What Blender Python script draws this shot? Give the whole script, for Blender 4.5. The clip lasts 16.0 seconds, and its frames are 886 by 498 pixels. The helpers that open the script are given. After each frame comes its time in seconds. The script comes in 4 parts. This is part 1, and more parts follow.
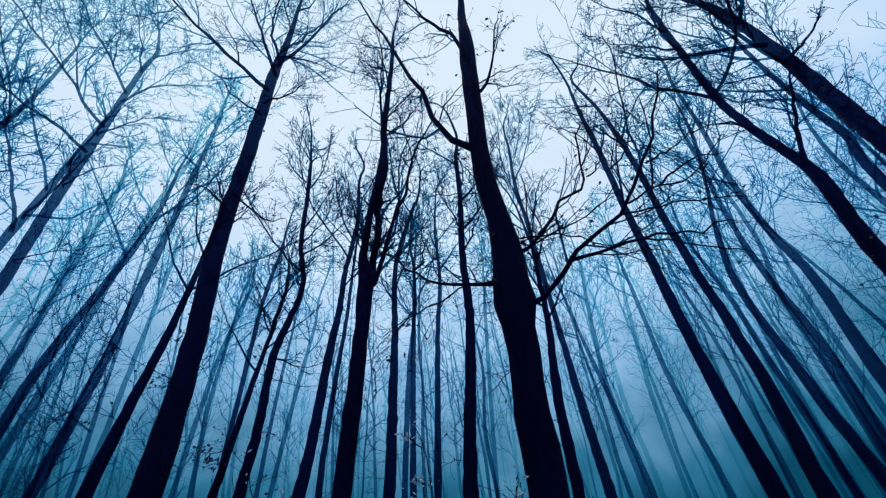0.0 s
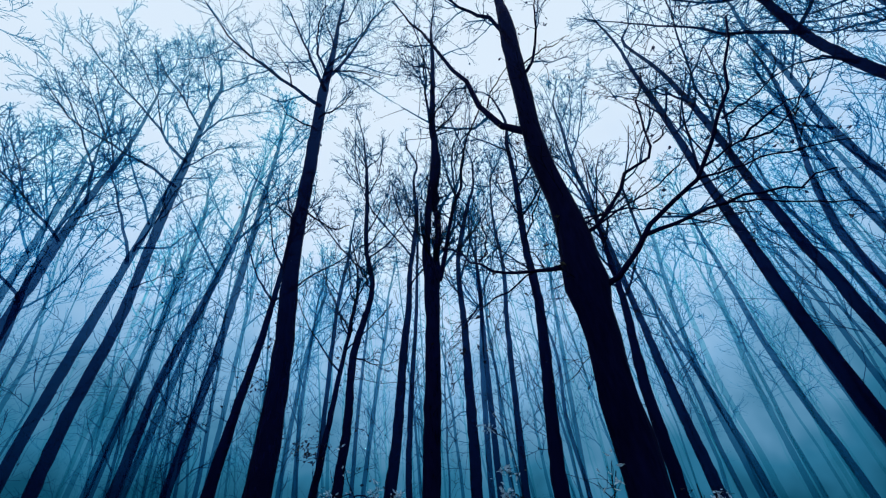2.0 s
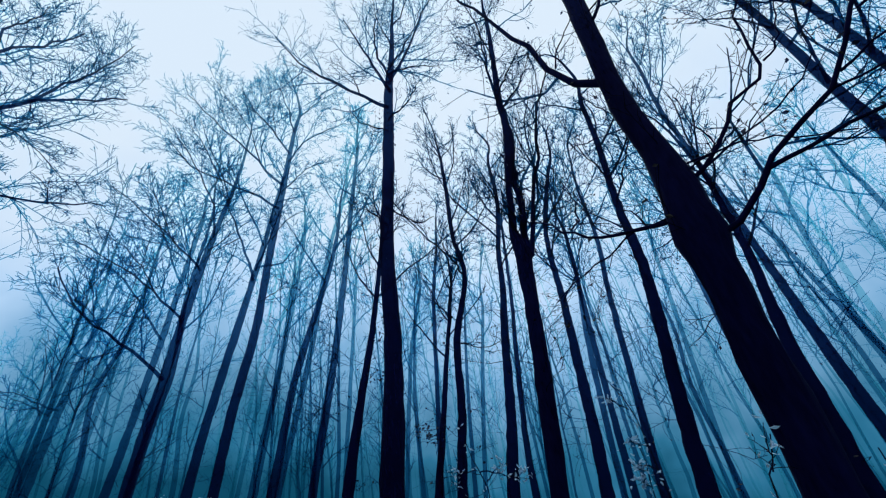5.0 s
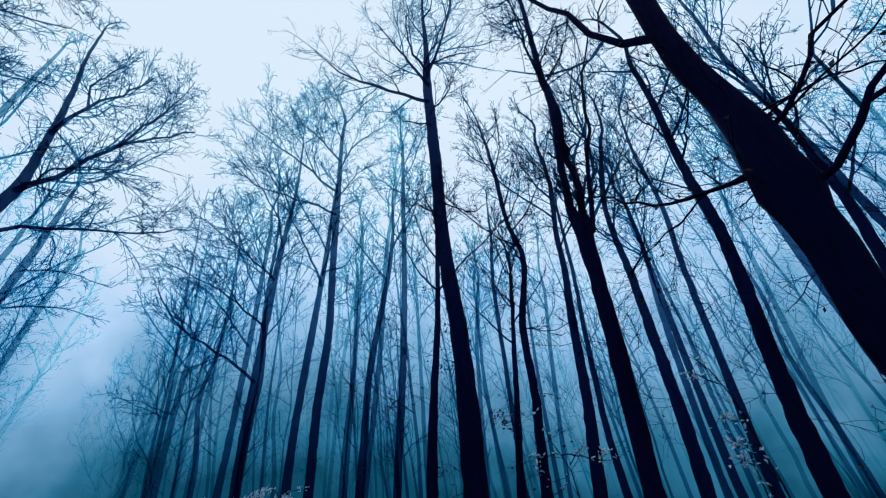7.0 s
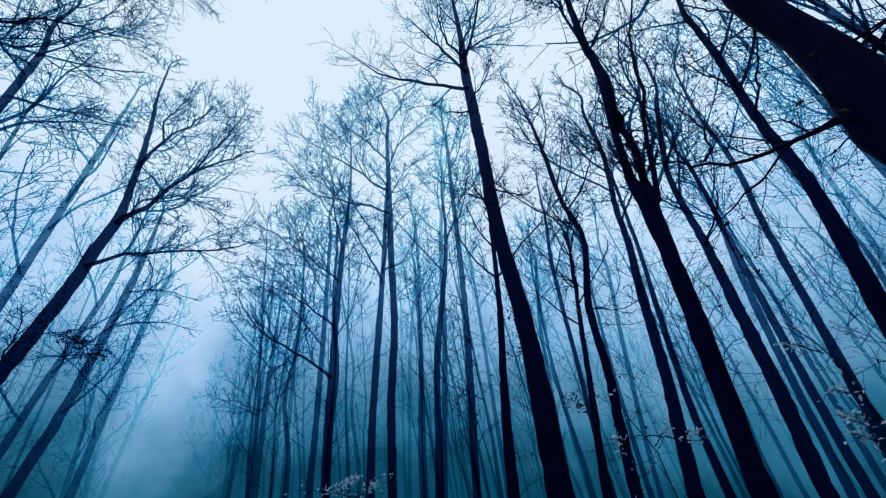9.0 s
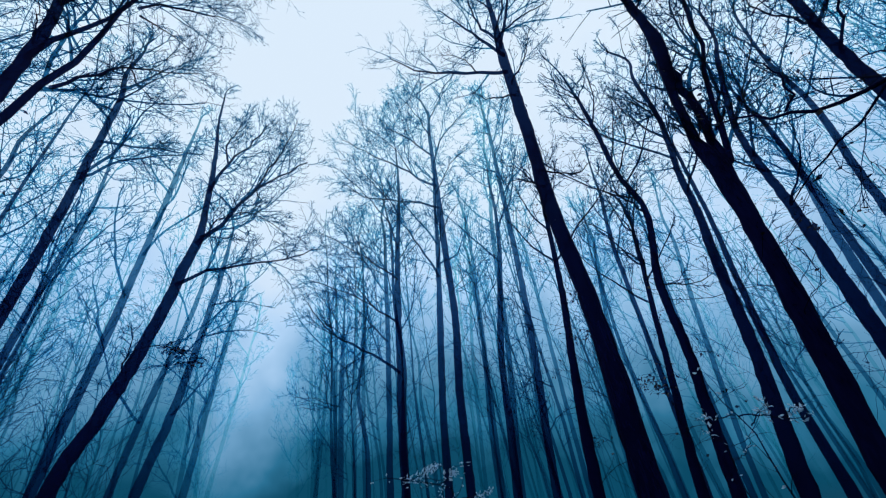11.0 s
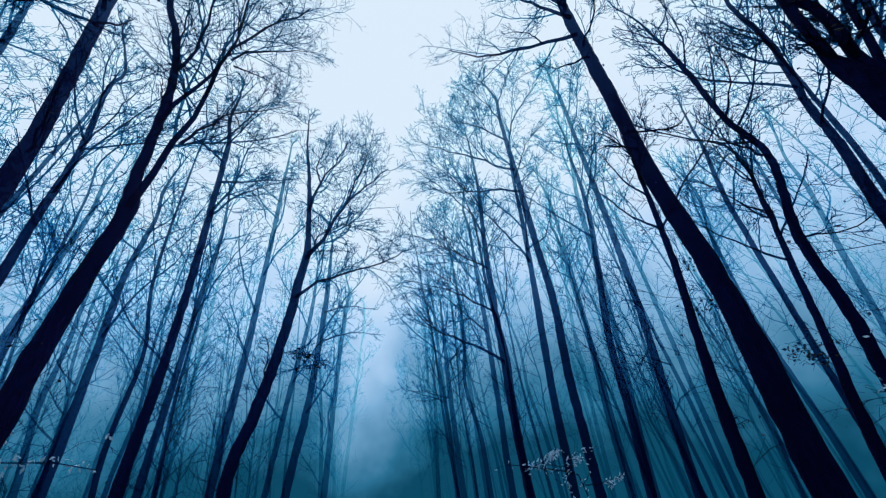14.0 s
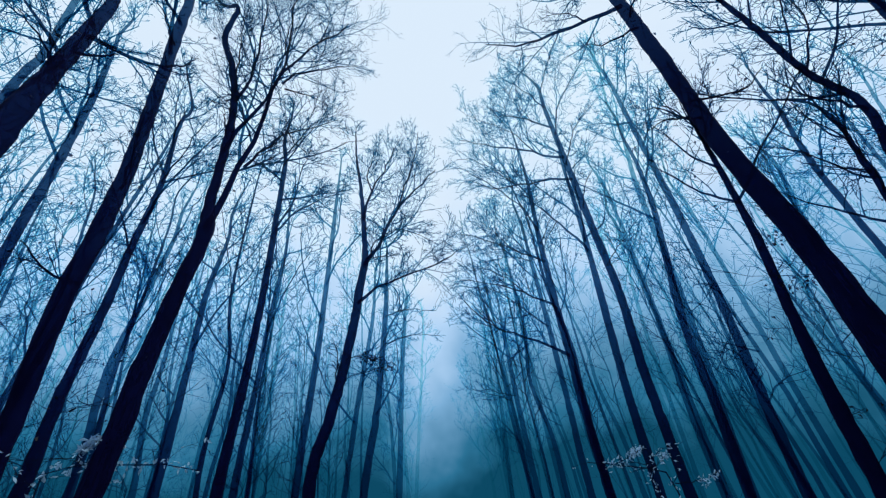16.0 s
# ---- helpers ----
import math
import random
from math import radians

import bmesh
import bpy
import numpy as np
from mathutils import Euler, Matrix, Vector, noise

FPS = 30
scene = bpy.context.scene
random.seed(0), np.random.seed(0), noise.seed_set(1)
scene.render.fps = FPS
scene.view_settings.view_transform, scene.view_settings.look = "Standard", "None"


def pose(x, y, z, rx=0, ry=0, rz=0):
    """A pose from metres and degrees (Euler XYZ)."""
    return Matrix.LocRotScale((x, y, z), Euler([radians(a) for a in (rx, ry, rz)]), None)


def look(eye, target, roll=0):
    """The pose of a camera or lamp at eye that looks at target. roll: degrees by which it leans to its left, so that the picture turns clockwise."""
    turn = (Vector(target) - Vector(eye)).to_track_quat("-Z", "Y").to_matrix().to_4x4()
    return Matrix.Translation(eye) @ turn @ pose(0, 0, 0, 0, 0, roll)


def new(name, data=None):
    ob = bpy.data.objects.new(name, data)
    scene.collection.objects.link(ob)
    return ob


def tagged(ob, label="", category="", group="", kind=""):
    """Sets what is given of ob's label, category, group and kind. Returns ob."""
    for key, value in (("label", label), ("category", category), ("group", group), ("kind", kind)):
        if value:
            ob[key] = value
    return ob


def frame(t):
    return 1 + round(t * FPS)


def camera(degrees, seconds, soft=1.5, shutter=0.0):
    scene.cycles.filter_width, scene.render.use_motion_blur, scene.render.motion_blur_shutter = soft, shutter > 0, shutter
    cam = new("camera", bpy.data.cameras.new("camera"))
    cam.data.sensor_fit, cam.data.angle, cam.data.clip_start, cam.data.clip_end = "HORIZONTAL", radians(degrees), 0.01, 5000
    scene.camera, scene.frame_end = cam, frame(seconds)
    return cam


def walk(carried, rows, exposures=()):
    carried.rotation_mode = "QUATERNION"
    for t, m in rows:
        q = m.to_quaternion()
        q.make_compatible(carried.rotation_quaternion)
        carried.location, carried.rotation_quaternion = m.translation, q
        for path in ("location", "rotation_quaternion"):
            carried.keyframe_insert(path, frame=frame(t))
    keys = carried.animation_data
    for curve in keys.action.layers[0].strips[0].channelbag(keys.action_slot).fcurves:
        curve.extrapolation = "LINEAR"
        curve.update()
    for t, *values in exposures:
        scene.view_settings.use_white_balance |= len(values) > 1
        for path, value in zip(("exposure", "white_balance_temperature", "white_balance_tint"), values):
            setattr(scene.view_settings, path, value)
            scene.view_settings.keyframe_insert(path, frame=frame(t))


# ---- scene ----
cam = camera(97.83, 16.0, soft=1.2)
# Metres and degrees: a slow turn to the left, looking up into the crowns, with a small drift of the body.
PATH = [
    (0.0, 0.000, 0.000, 1.501, 123.61, 7.20, 4.78),
    (0.5, -0.007, 0.004, 1.509, 123.58, 7.03, 7.40),
    (1.0, -0.014, 0.006, 1.512, 123.65, 7.06, 10.07),
    (1.5, -0.026, 0.007, 1.511, 123.67, 7.18, 12.77),
    (2.0, -0.041, 0.008, 1.510, 123.88, 7.41, 15.58),
    (2.5, -0.054, 0.007, 1.507, 123.82, 7.35, 18.27),
    (3.0, -0.067, 0.007, 1.502, 123.46, 7.44, 20.72),
    (3.5, -0.079, 0.008, 1.497, 123.77, 7.65, 23.47),
    (4.0, -0.091, 0.007, 1.491, 123.81, 7.68, 25.93),
    (6.5, -0.146, -0.020, 1.458, 123.63, 8.24, 38.49),
    (7.0, -0.155, -0.028, 1.458, 123.66, 8.41, 41.00),
    (7.5, -0.164, -0.038, 1.460, 123.48, 8.32, 43.54),
    (8.0, -0.173, -0.048, 1.461, 123.51, 8.46, 46.11),
    (8.5, -0.182, -0.061, 1.460, 123.62, 8.82, 48.55),
    (9.0, -0.190, -0.077, 1.458, 123.59, 8.83, 50.80),
    (11.5, -0.254, -0.176, 1.453, 124.09, 9.14, 62.91),
    (12.0, -0.267, -0.193, 1.460, 124.32, 8.93, 65.60),
    (12.5, -0.280, -0.209, 1.470, 124.34, 9.05, 67.94),
    (13.0, -0.289, -0.227, 1.478, 124.30, 9.22, 70.07),
    (13.5, -0.301, -0.246, 1.480, 124.47, 9.10, 72.51),
    (14.0, -0.316, -0.265, 1.477, 124.71, 8.70, 75.09),
    (14.5, -0.334, -0.284, 1.476, 125.06, 8.64, 77.32),
    (15.0, -0.354, -0.302, 1.480, 125.32, 8.58, 79.30),
    (15.5, -0.373, -0.319, 1.484, 125.62, 8.28, 81.62),
    (16.0, -0.392, -0.337, 1.488, 125.96, 8.19, 84.10),
]
walk(cam, [(t, pose(x, y, z, rx, ry, rz)) for t, x, y, z, rx, ry, rz in PATH])

# ---- light: a misty, overcast winter day ----
TRACK_TURN = 83.6   # degrees from +y to the way that the track leads
world = bpy.data.worlds.new("overcast_sky")
scene.world = world
world.use_nodes = True
wn, wl = world.node_tree.nodes, world.node_tree.links
wn.clear()
w_out, w_bg = wn.new("ShaderNodeOutputWorld"), wn.new("ShaderNodeBackground")
w_sky = wn.new("ShaderNodeTexSky")
w_sky.sky_type, w_sky.sun_disc = "NISHITA", False
w_sky.sun_elevation, w_sky.sun_rotation = radians(58), radians(-10)
w_sky.air_density, w_sky.dust_density = 1.0, 4.0
w_dim = wn.new("ShaderNodeVectorMath")
w_dim.operation = "SCALE"
w_dim.inputs["Scale"].default_value = 0.05
w_co, w_sep, w_ramp, w_mix = (wn.new("ShaderNodeTexCoord"), wn.new("ShaderNodeSeparateXYZ"), wn.new("ShaderNodeValToRGB"),
                              wn.new("ShaderNodeMix"))
w_cloud = wn.new("ShaderNodeTexNoise")
w_cloud.inputs["Scale"].default_value, w_cloud.inputs["Detail"].default_value = 2.2, 3.0
w_cmul = wn.new("ShaderNodeMath")
w_cmul.operation = "MULTIPLY_ADD"
w_cmul.inputs[1].default_value, w_cmul.inputs[2].default_value = 0.16, 0.040
w_cadd = wn.new("ShaderNodeMath")
w_cadd.operation = "ADD"
# thick ground mist painted into the sky's low colours, thinning to a pale overcast overhead
for k, (at, colour) in enumerate((
        (0.00, (0.003, 0.066, 0.128)), (0.11, (0.024, 0.165, 0.300)), (0.33, (0.200, 0.425, 0.680)),
        (0.50, (0.450, 0.665, 0.930)), (0.66, (0.640, 0.790, 0.970)), (0.88, (0.715, 0.845, 0.985)))):
    stop = w_ramp.color_ramp.elements[k] if k < 2 else w_ramp.color_ramp.elements.new(at)
    stop.position, stop.color = at, (*colour, 1)
w_mix.data_type = "RGBA"
w_mix.inputs["Factor"].default_value = 0.993
wl.new(w_co.outputs["Generated"], w_sep.inputs[0])
wl.new(w_co.outputs["Generated"], w_cloud.inputs["Vector"])
wl.new(w_cloud.outputs["Fac"], w_cmul.inputs[0])
wl.new(w_sep.outputs["Z"], w_cadd.inputs[0])
wl.new(w_cmul.outputs[0], w_cadd.inputs[1])
# the wood's shade painted into the low sky, least along a direction fitted to the view
def w_math(kind, a, b):
    node = wn.new("ShaderNodeMath")
    node.operation = kind
    for k, v in enumerate((a, b)):
        if isinstance(v, (int, float)):
            node.inputs[k].default_value = v
        else:
            wl.new(v, node.inputs[k])
    return node.outputs[0]


# uneven mist and far canopy painted into the sky as noise
w_mottle = wn.new("ShaderNodeTexNoise")
w_mottle.inputs["Scale"].default_value, w_mottle.inputs["Detail"].default_value = 8.0, 3.0
wl.new(w_co.outputs["Generated"], w_mottle.inputs["Vector"])
w_uneven = w_math("MULTIPLY", w_math("SUBTRACT", w_mottle.outputs["Fac"], 0.5), 0.34)
w_bright_way = wn.new("ShaderNodeVectorMath")
w_bright_way.operation = "DOT_PRODUCT"
w_bright_way.inputs[1].default_value = (math.sin(radians(8)), math.cos(radians(8)), 0)
wl.new(w_co.outputs["Generated"], w_bright_way.inputs[0])
w_wood_shade = w_math("MULTIPLY", w_math("SUBTRACT", w_math("MAXIMUM", w_bright_way.outputs["Value"], 0.42), 1.0), 0.46)
w_low = w_math("POWER", math.exp(-1), w_math("POWER", w_math("DIVIDE", w_sep.outputs["Z"], 0.50), 2.0))
w_base = w_math("ADD", w_math("ADD", w_cadd.outputs[0], w_uneven), w_math("MULTIPLY", w_wood_shade, w_low))
# and the lit mist over the open track, painted into the sky as a bright band
w_side = wn.new("ShaderNodeVectorMath")
w_side.operation = "DOT_PRODUCT"
w_side.inputs[1].default_value = (math.cos(radians(TRACK_TURN)), math.sin(radians(TRACK_TURN)), 0)
wl.new(w_co.outputs["Generated"], w_side.inputs[0])
w_track_glow = w_math("POWER", math.exp(-1), w_math("POWER", w_math("DIVIDE", w_side.outputs["Value"], 0.10), 2.0))
wl.new(w_math("ADD", w_base, w_math("MULTIPLY", w_track_glow, 0.155)), w_ramp.inputs[0])
wl.new(w_sky.outputs[0], w_dim.inputs[0])
wl.new(w_dim.outputs[0], w_mix.inputs["A"])
wl.new(w_ramp.outputs[0], w_mix.inputs["B"])
wl.new(w_mix.outputs["Result"], w_bg.inputs["Color"])
wl.new(w_bg.outputs[0], w_out.inputs["Surface"])
sun_data = bpy.data.lights.new("sun", "SUN")
sun_data.energy, sun_data.angle, sun_data.color = 1.4, radians(40), (0.85, 0.93, 1.0)
sun = new("sun", sun_data)
sun.matrix_world = look((0, 0, 30), (3.2, -18.4, 0))
scene.cycles.transparent_max_bounces = 48

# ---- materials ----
# mist painted as see-through red, green and blue on solid wood, boughs, thin twigs and the far wood: (metres,
# steepness) each
MIST_FADE_WOOD = ((27.3, 3.1), (22.3, 3.0), (20.6, 2.4))
MIST_FADE_BOUGH = ((31.0, 2.5), (21.0, 2.2), (18.0, 1.8))
MIST_FADE_TWIGS = ((30.0, 1.6), (17.0, 1.28), (12.8, 1.1))
MIST_FADE_FAR = ((30.0, 2.3), (24.0, 2.3), (21.5, 2.1))


def surface(name, low, high, scale, detail=6.0, rough=0.9, bump=0.5, stretch=(1, 1, 1), blotch=0.4, mist=MIST_FADE_WOOD, spec=0.15, thin=0.0):
    """Two scales of mottling between two colours, a relief from the fine one, and mist painted in as see-through by
    distance.
    thin: the share of light that comes through a thin leaf."""
    m = bpy.data.materials.new(name)
    m.use_nodes = True
    n, l = m.node_tree.nodes, m.node_tree.links
    n.clear()
    out, bsdf = n.new("ShaderNodeOutputMaterial"), n.new("ShaderNodeBsdfPrincipled")
    bsdf.inputs["Roughness"].default_value = rough
    bsdf.inputs["Specular IOR Level"].default_value = spec
    co, mp = n.new("ShaderNodeTexCoord"), n.new("ShaderNodeMapping")
    mp.inputs["Scale"].default_value = stretch
    fine, broad = n.new("ShaderNodeTexNoise"), n.new("ShaderNodeTexNoise")
    fine.inputs["Scale"].default_value, fine.inputs["Detail"].default_value = scale, detail
    broad.inputs["Scale"].default_value, broad.inputs["Detail"].default_value = scale * 0.12, 3.0
    blend = n.new("ShaderNodeMix")
    blend.data_type = "FLOAT"
    blend.inputs["Factor"].default_value = blotch
    ramp = n.new("ShaderNodeValToRGB")
    ramp.color_ramp.elements[0].position, ramp.color_ramp.elements[0].color = 0.35, (*low, 1)
    ramp.color_ramp.elements[1].position, ramp.color_ramp.elements[1].color = 0.68, (*high, 1)
    bp = n.new("ShaderNodeBump")
    bp.inputs["Strength"].default_value, bp.inputs["Distance"].default_value = bump, 0.02
    l.new(co.outputs["Object"], mp.inputs[0])
    l.new(mp.outputs[0], fine.inputs["Vector"])
    l.new(mp.outputs[0], broad.inputs["Vector"])
    l.new(fine.outputs["Fac"], blend.inputs["A"])
    l.new(broad.outputs["Fac"], blend.inputs["B"])
    l.new(blend.outputs["Result"], ramp.inputs[0])
    l.new(ramp.outputs[0], bsdf.inputs["Base Color"])
    l.new(fine.outputs["Fac"], bp.inputs["Height"])
    l.new(bp.outputs[0], bsdf.inputs["Normal"])
    face = bsdf.outputs[0]
    if thin:
        back, leaf = n.new("ShaderNodeBsdfTranslucent"), n.new("ShaderNodeMixShader")
        leaf.inputs[0].default_value = thin
        l.new(ramp.outputs[0], back.inputs[0])
        l.new(face, leaf.inputs[1])
        l.new(back.outputs[0], leaf.inputs[2])
        face = leaf.outputs[0]
    if not mist:
        l.new(face, out.inputs[0])
        return m
    # painted mist: see-through grows with distance from the origin, by the camera; blue first, red last
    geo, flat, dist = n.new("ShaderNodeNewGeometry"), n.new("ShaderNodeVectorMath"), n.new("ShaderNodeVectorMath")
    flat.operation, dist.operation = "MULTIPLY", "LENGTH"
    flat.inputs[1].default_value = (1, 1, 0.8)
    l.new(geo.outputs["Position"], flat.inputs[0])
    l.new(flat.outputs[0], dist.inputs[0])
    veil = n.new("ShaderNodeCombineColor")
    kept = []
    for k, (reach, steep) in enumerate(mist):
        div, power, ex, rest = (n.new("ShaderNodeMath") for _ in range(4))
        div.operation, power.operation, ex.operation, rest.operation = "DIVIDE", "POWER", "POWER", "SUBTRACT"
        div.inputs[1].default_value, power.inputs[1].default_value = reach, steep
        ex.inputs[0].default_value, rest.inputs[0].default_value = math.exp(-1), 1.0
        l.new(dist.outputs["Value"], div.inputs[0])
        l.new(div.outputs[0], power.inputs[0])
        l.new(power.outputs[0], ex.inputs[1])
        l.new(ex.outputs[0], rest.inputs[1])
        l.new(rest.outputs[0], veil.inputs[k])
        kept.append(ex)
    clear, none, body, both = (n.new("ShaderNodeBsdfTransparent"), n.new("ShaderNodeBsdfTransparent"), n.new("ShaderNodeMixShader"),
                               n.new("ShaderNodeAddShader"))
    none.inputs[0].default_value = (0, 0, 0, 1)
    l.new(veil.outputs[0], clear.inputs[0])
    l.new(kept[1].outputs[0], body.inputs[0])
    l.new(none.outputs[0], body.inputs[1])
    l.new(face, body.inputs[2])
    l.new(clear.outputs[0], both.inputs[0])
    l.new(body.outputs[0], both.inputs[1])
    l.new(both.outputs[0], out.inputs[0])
    return m


# bark darker and bluer than oak's own, the backlit look put into its colour
bark = surface("backlit_oak_bark", (0.0012, 0.0012, 0.0170), (0.0050, 0.0056, 0.0420), 26, rough=0.9, bump=0.9, stretch=(1, 1, 0.22), spec=0.04)
twig_bark = surface("twig_bark", (0.004, 0.004, 0.007), (0.012, 0.012, 0.018), 14, rough=0.9, bump=0.3, mist=MIST_FADE_TWIGS, spec=0.04)
branch_bark = surface("branch_bark", (0.0035, 0.0035, 0.006), (0.011, 0.011, 0.018), 20, rough=0.9, bump=0.5, mist=MIST_FADE_BOUGH, spec=0.04)
far_twig_bark = surface("haze_faded_twig_bark", (0.004, 0.004, 0.007), (0.012, 0.012, 0.018), 6, rough=0.95, bump=0.2, mist=MIST_FADE_FAR)
dead_leaf = surface("withered_leaf", (0.012, 0.010, 0.009), (0.045, 0.034, 0.026), 9, rough=0.7, bump=0.3)
# sapling leaves paled and blued, the sky's light on them put into the colour
pale_leaf = surface("sky_paled_leaf", (0.42, 0.60, 0.72), (0.68, 0.86, 0.95), 18, rough=0.6, bump=0.3, thin=0.28)
# litter near black and bluish, the shade under the trees put into its colour
litter = surface("leaf_litter", (0.003, 0.004, 0.006), (0.010, 0.011, 0.014), 3.0, detail=9, rough=0.95, bump=1.0)
track_soil = surface("wet_track_soil", (0.012, 0.011, 0.010), (0.045, 0.041, 0.038), 2.2, detail=9, rough=0.8, bump=0.8)


# ---- mesh helpers ----
def mesh_of(name, verts, faces, material, smooth=True):
    """A mesh from arrays of corners and quads."""
    me = bpy.data.meshes.new(name)
    verts, faces = np.asarray(verts, dtype=np.float32), np.asarray(faces, dtype=np.int32)
    me.vertices.add(len(verts))
    me.vertices.foreach_set("co", verts.ravel())
    me.loops.add(faces.size)
    me.loops.foreach_set("vertex_index", faces.ravel())
    me.polygons.add(len(faces))
    me.polygons.foreach_set("loop_start", np.arange(0, faces.size, faces.shape[1], dtype=np.int32))
    me.polygons.foreach_set("use_smooth", np.full(len(faces), smooth))
    me.update(calc_edges=True)
    me.materials.append(material)
    return me


def part(name, me, parent, label=""):
    ob = new(name, me)
    ob.parent = parent
    return tagged(ob, label)


def tubes(lines, radii, sides):
    """Round stems along many lines at once: lines (m, n, 3), radii (m, n). Gives corners and quads."""
    m, n, _ = lines.shape
    tan = np.gradient(lines, axis=1)
    tan /= np.linalg.norm(tan, axis=2, keepdims=True) + 1e-9
    mean = tan.mean(axis=1, keepdims=True)
    ref = np.where(np.abs(mean[..., 2:3]) > 0.8, np.array([1.0, 0, 0]), np.array([0, 0, 1.0]))
    u = np.cross(tan, ref)
    u /= np.linalg.norm(u, axis=2, keepdims=True) + 1e-9
    v = np.cross(tan, u)
    a = np.arange(sides) * (2 * np.pi / sides)
    ring = u[:, :, None] * np.cos(a)[:, None] + v[:, :, None] * np.sin(a)[:, None]
    verts = (lines[:, :, None] + ring * radii[:, :, None, None]).reshape(-1, 3)
    i, j, k = np.meshgrid(np.arange(m), np.arange(n - 1), np.arange(sides), indexing="ij")
    base, k2 = (i * n + j) * sides, (k + 1) % sides
    quads = np.stack([base + k, base + k2, base + sides + k2, base + sides + k], -1).reshape(-1, 4)
    return verts, quads


def joined(pieces):
    verts, faces, start = [], [], 0
    for v, f in pieces:
        verts.append(v)
        faces.append(f + start)
        start += len(v)
    return np.concatenate(verts), np.concatenate(faces)


def resample(points, count):
    """count points evenly along a smooth line through the given ones."""
    p = np.asarray(points, float)
    if len(p) > 2:
        q = np.vstack([2 * p[0] - p[1], p, 2 * p[-1] - p[-2]])
        s = np.linspace(0, 1, 8, endpoint=False)[:, None]
        fine = [0.5 * (2 * q[i] + (q[i + 1] - q[i - 1]) * s + (2 * q[i - 1] - 5 * q[i] + 4 * q[i + 1] - q[i + 2]) * s ** 2
                       + (3 * q[i] - q[i - 1] - 3 * q[i + 1] + q[i + 2]) * s ** 3) for i in range(1, len(p))]
        p = np.vstack([*fine, p[-1:]])
    along = np.concatenate([[0], np.cumsum(np.linalg.norm(np.diff(p, axis=0), axis=1))])
    to = np.linspace(0, along[-1], count)
    return np.stack([np.interp(to, along, p[:, k]) for k in range(3)], 1)


def sprout(rng, lines, radii, each, start, reach, angle, count, wander, lift, least, full=0.0):
    """Side shoots on every line: each of them, from the part start..1 of its length, reach times as long, at the angle (degrees).
    Lines shorter than full metres carry fewer."""
    m, n, _ = lines.shape
    long = np.linalg.norm(np.diff(lines, axis=1), axis=2).sum(1)
    u = start + (1 - start) * (np.arange(each) + rng.random((m, each))) / each
    at = np.clip(u * (n - 1), 0, n - 1.001)
    i, fr = at.astype(int), (at % 1)[..., None]
    row = np.arange(m)[:, None]
    root = lines[row, i] * (1 - fr) + lines[row, i + 1] * fr
    tan = lines[row, i + 1] - lines[row, i]
    tan /= np.linalg.norm(tan, axis=2, keepdims=True) + 1e-9
    side = np.cross(tan, rng.normal(size=tan.shape))
    side /= np.linalg.norm(side, axis=2, keepdims=True) + 1e-9
    ang = np.radians(rng.uniform(*angle, size=(m, each, 1)))
    d = tan * np.cos(ang) + side * np.sin(ang)
    size = long[:, None] * rng.uniform(*reach, size=(m, each)) * (1.15 - 0.6 * u)
    size = np.clip(size, 0.12, 2.4)
    d, root, size = d.reshape(-1, 3), root.reshape(-1, 3), size.reshape(-1)
    steps = [root]
    for k in range(count - 1):
        d = d + rng.normal(size=d.shape) * wander + np.array([0, 0, lift])
        d /= np.linalg.norm(d, axis=1, keepdims=True)
        steps.append(steps[-1] + d * (size / (count - 1))[:, None])
    thick = np.maximum(0.62 * (radii[row, i] * (1 - fr[..., 0]) + radii[row, i + 1] * fr[..., 0]), least).reshape(-1)
    taper = np.linspace(1, 0.4, count)
    keep = rng.random(len(size)) < (np.repeat(long, each) / full if full else 2.0)
    keep[0] = True
    return np.stack(steps, 1)[keep], np.maximum(thick[:, None] * taper, least * 0.8)[keep]


def leaf_quads(rng, at, size, slim=0.32):
    """Small curled leaves, two bent halves each, at the places given."""
    m = len(at)
    a, b = rng.normal(size=(m, 3)), rng.normal(size=(m, 3))
    a /= np.linalg.norm(a, axis=1, keepdims=True)
    b = np.cross(a, b)
    b /= np.linalg.norm(b, axis=1, keepdims=True)
    c = np.cross(a, b)
    s = size * rng.uniform(0.6, 1.3, size=(m, 1))
    curl = rng.uniform(0.1, 0.5, size=(m, 1))
    p = [at, at + a * s * 0.5 + b * s * slim + c * s * curl * 0.4, at + a * s, at + a * s * 0.5 - b * s * slim + c * s * curl * 0.4]
    mid = at + a * s * 0.55
    verts = np.stack([p[0], p[1], mid, p[2], p[3]], 1).reshape(-1, 3)
    o = np.arange(m)[:, None] * 5
    faces = np.concatenate([o + np.array([0, 1, 3, 2]), o + np.array([0, 2, 3, 4])])
    return verts, faces


# ---- the lie of the land ----
def ground_height(gx, gy):
    """The forest floor: gently uneven, and falling away on both sides of the track."""
    aside = np.abs(gx * math.cos(radians(TRACK_TURN)) + (gy - 0.2) * math.sin(radians(TRACK_TURN)))
    fall = np.clip((aside - 2.2) / 7.0, 0, 1)
    rough = 0.10 * np.sin(gx * 0.21 + 1.3) * np.sin(gy * 0.17) + 0.05 * np.sin(gx * 0.9) * np.cos(gy * 0.8)
    return (rough - 0.06) * (np.hypot(gx, gy) < 80) - 0.95 * fall * fall * (3 - 2 * fall)


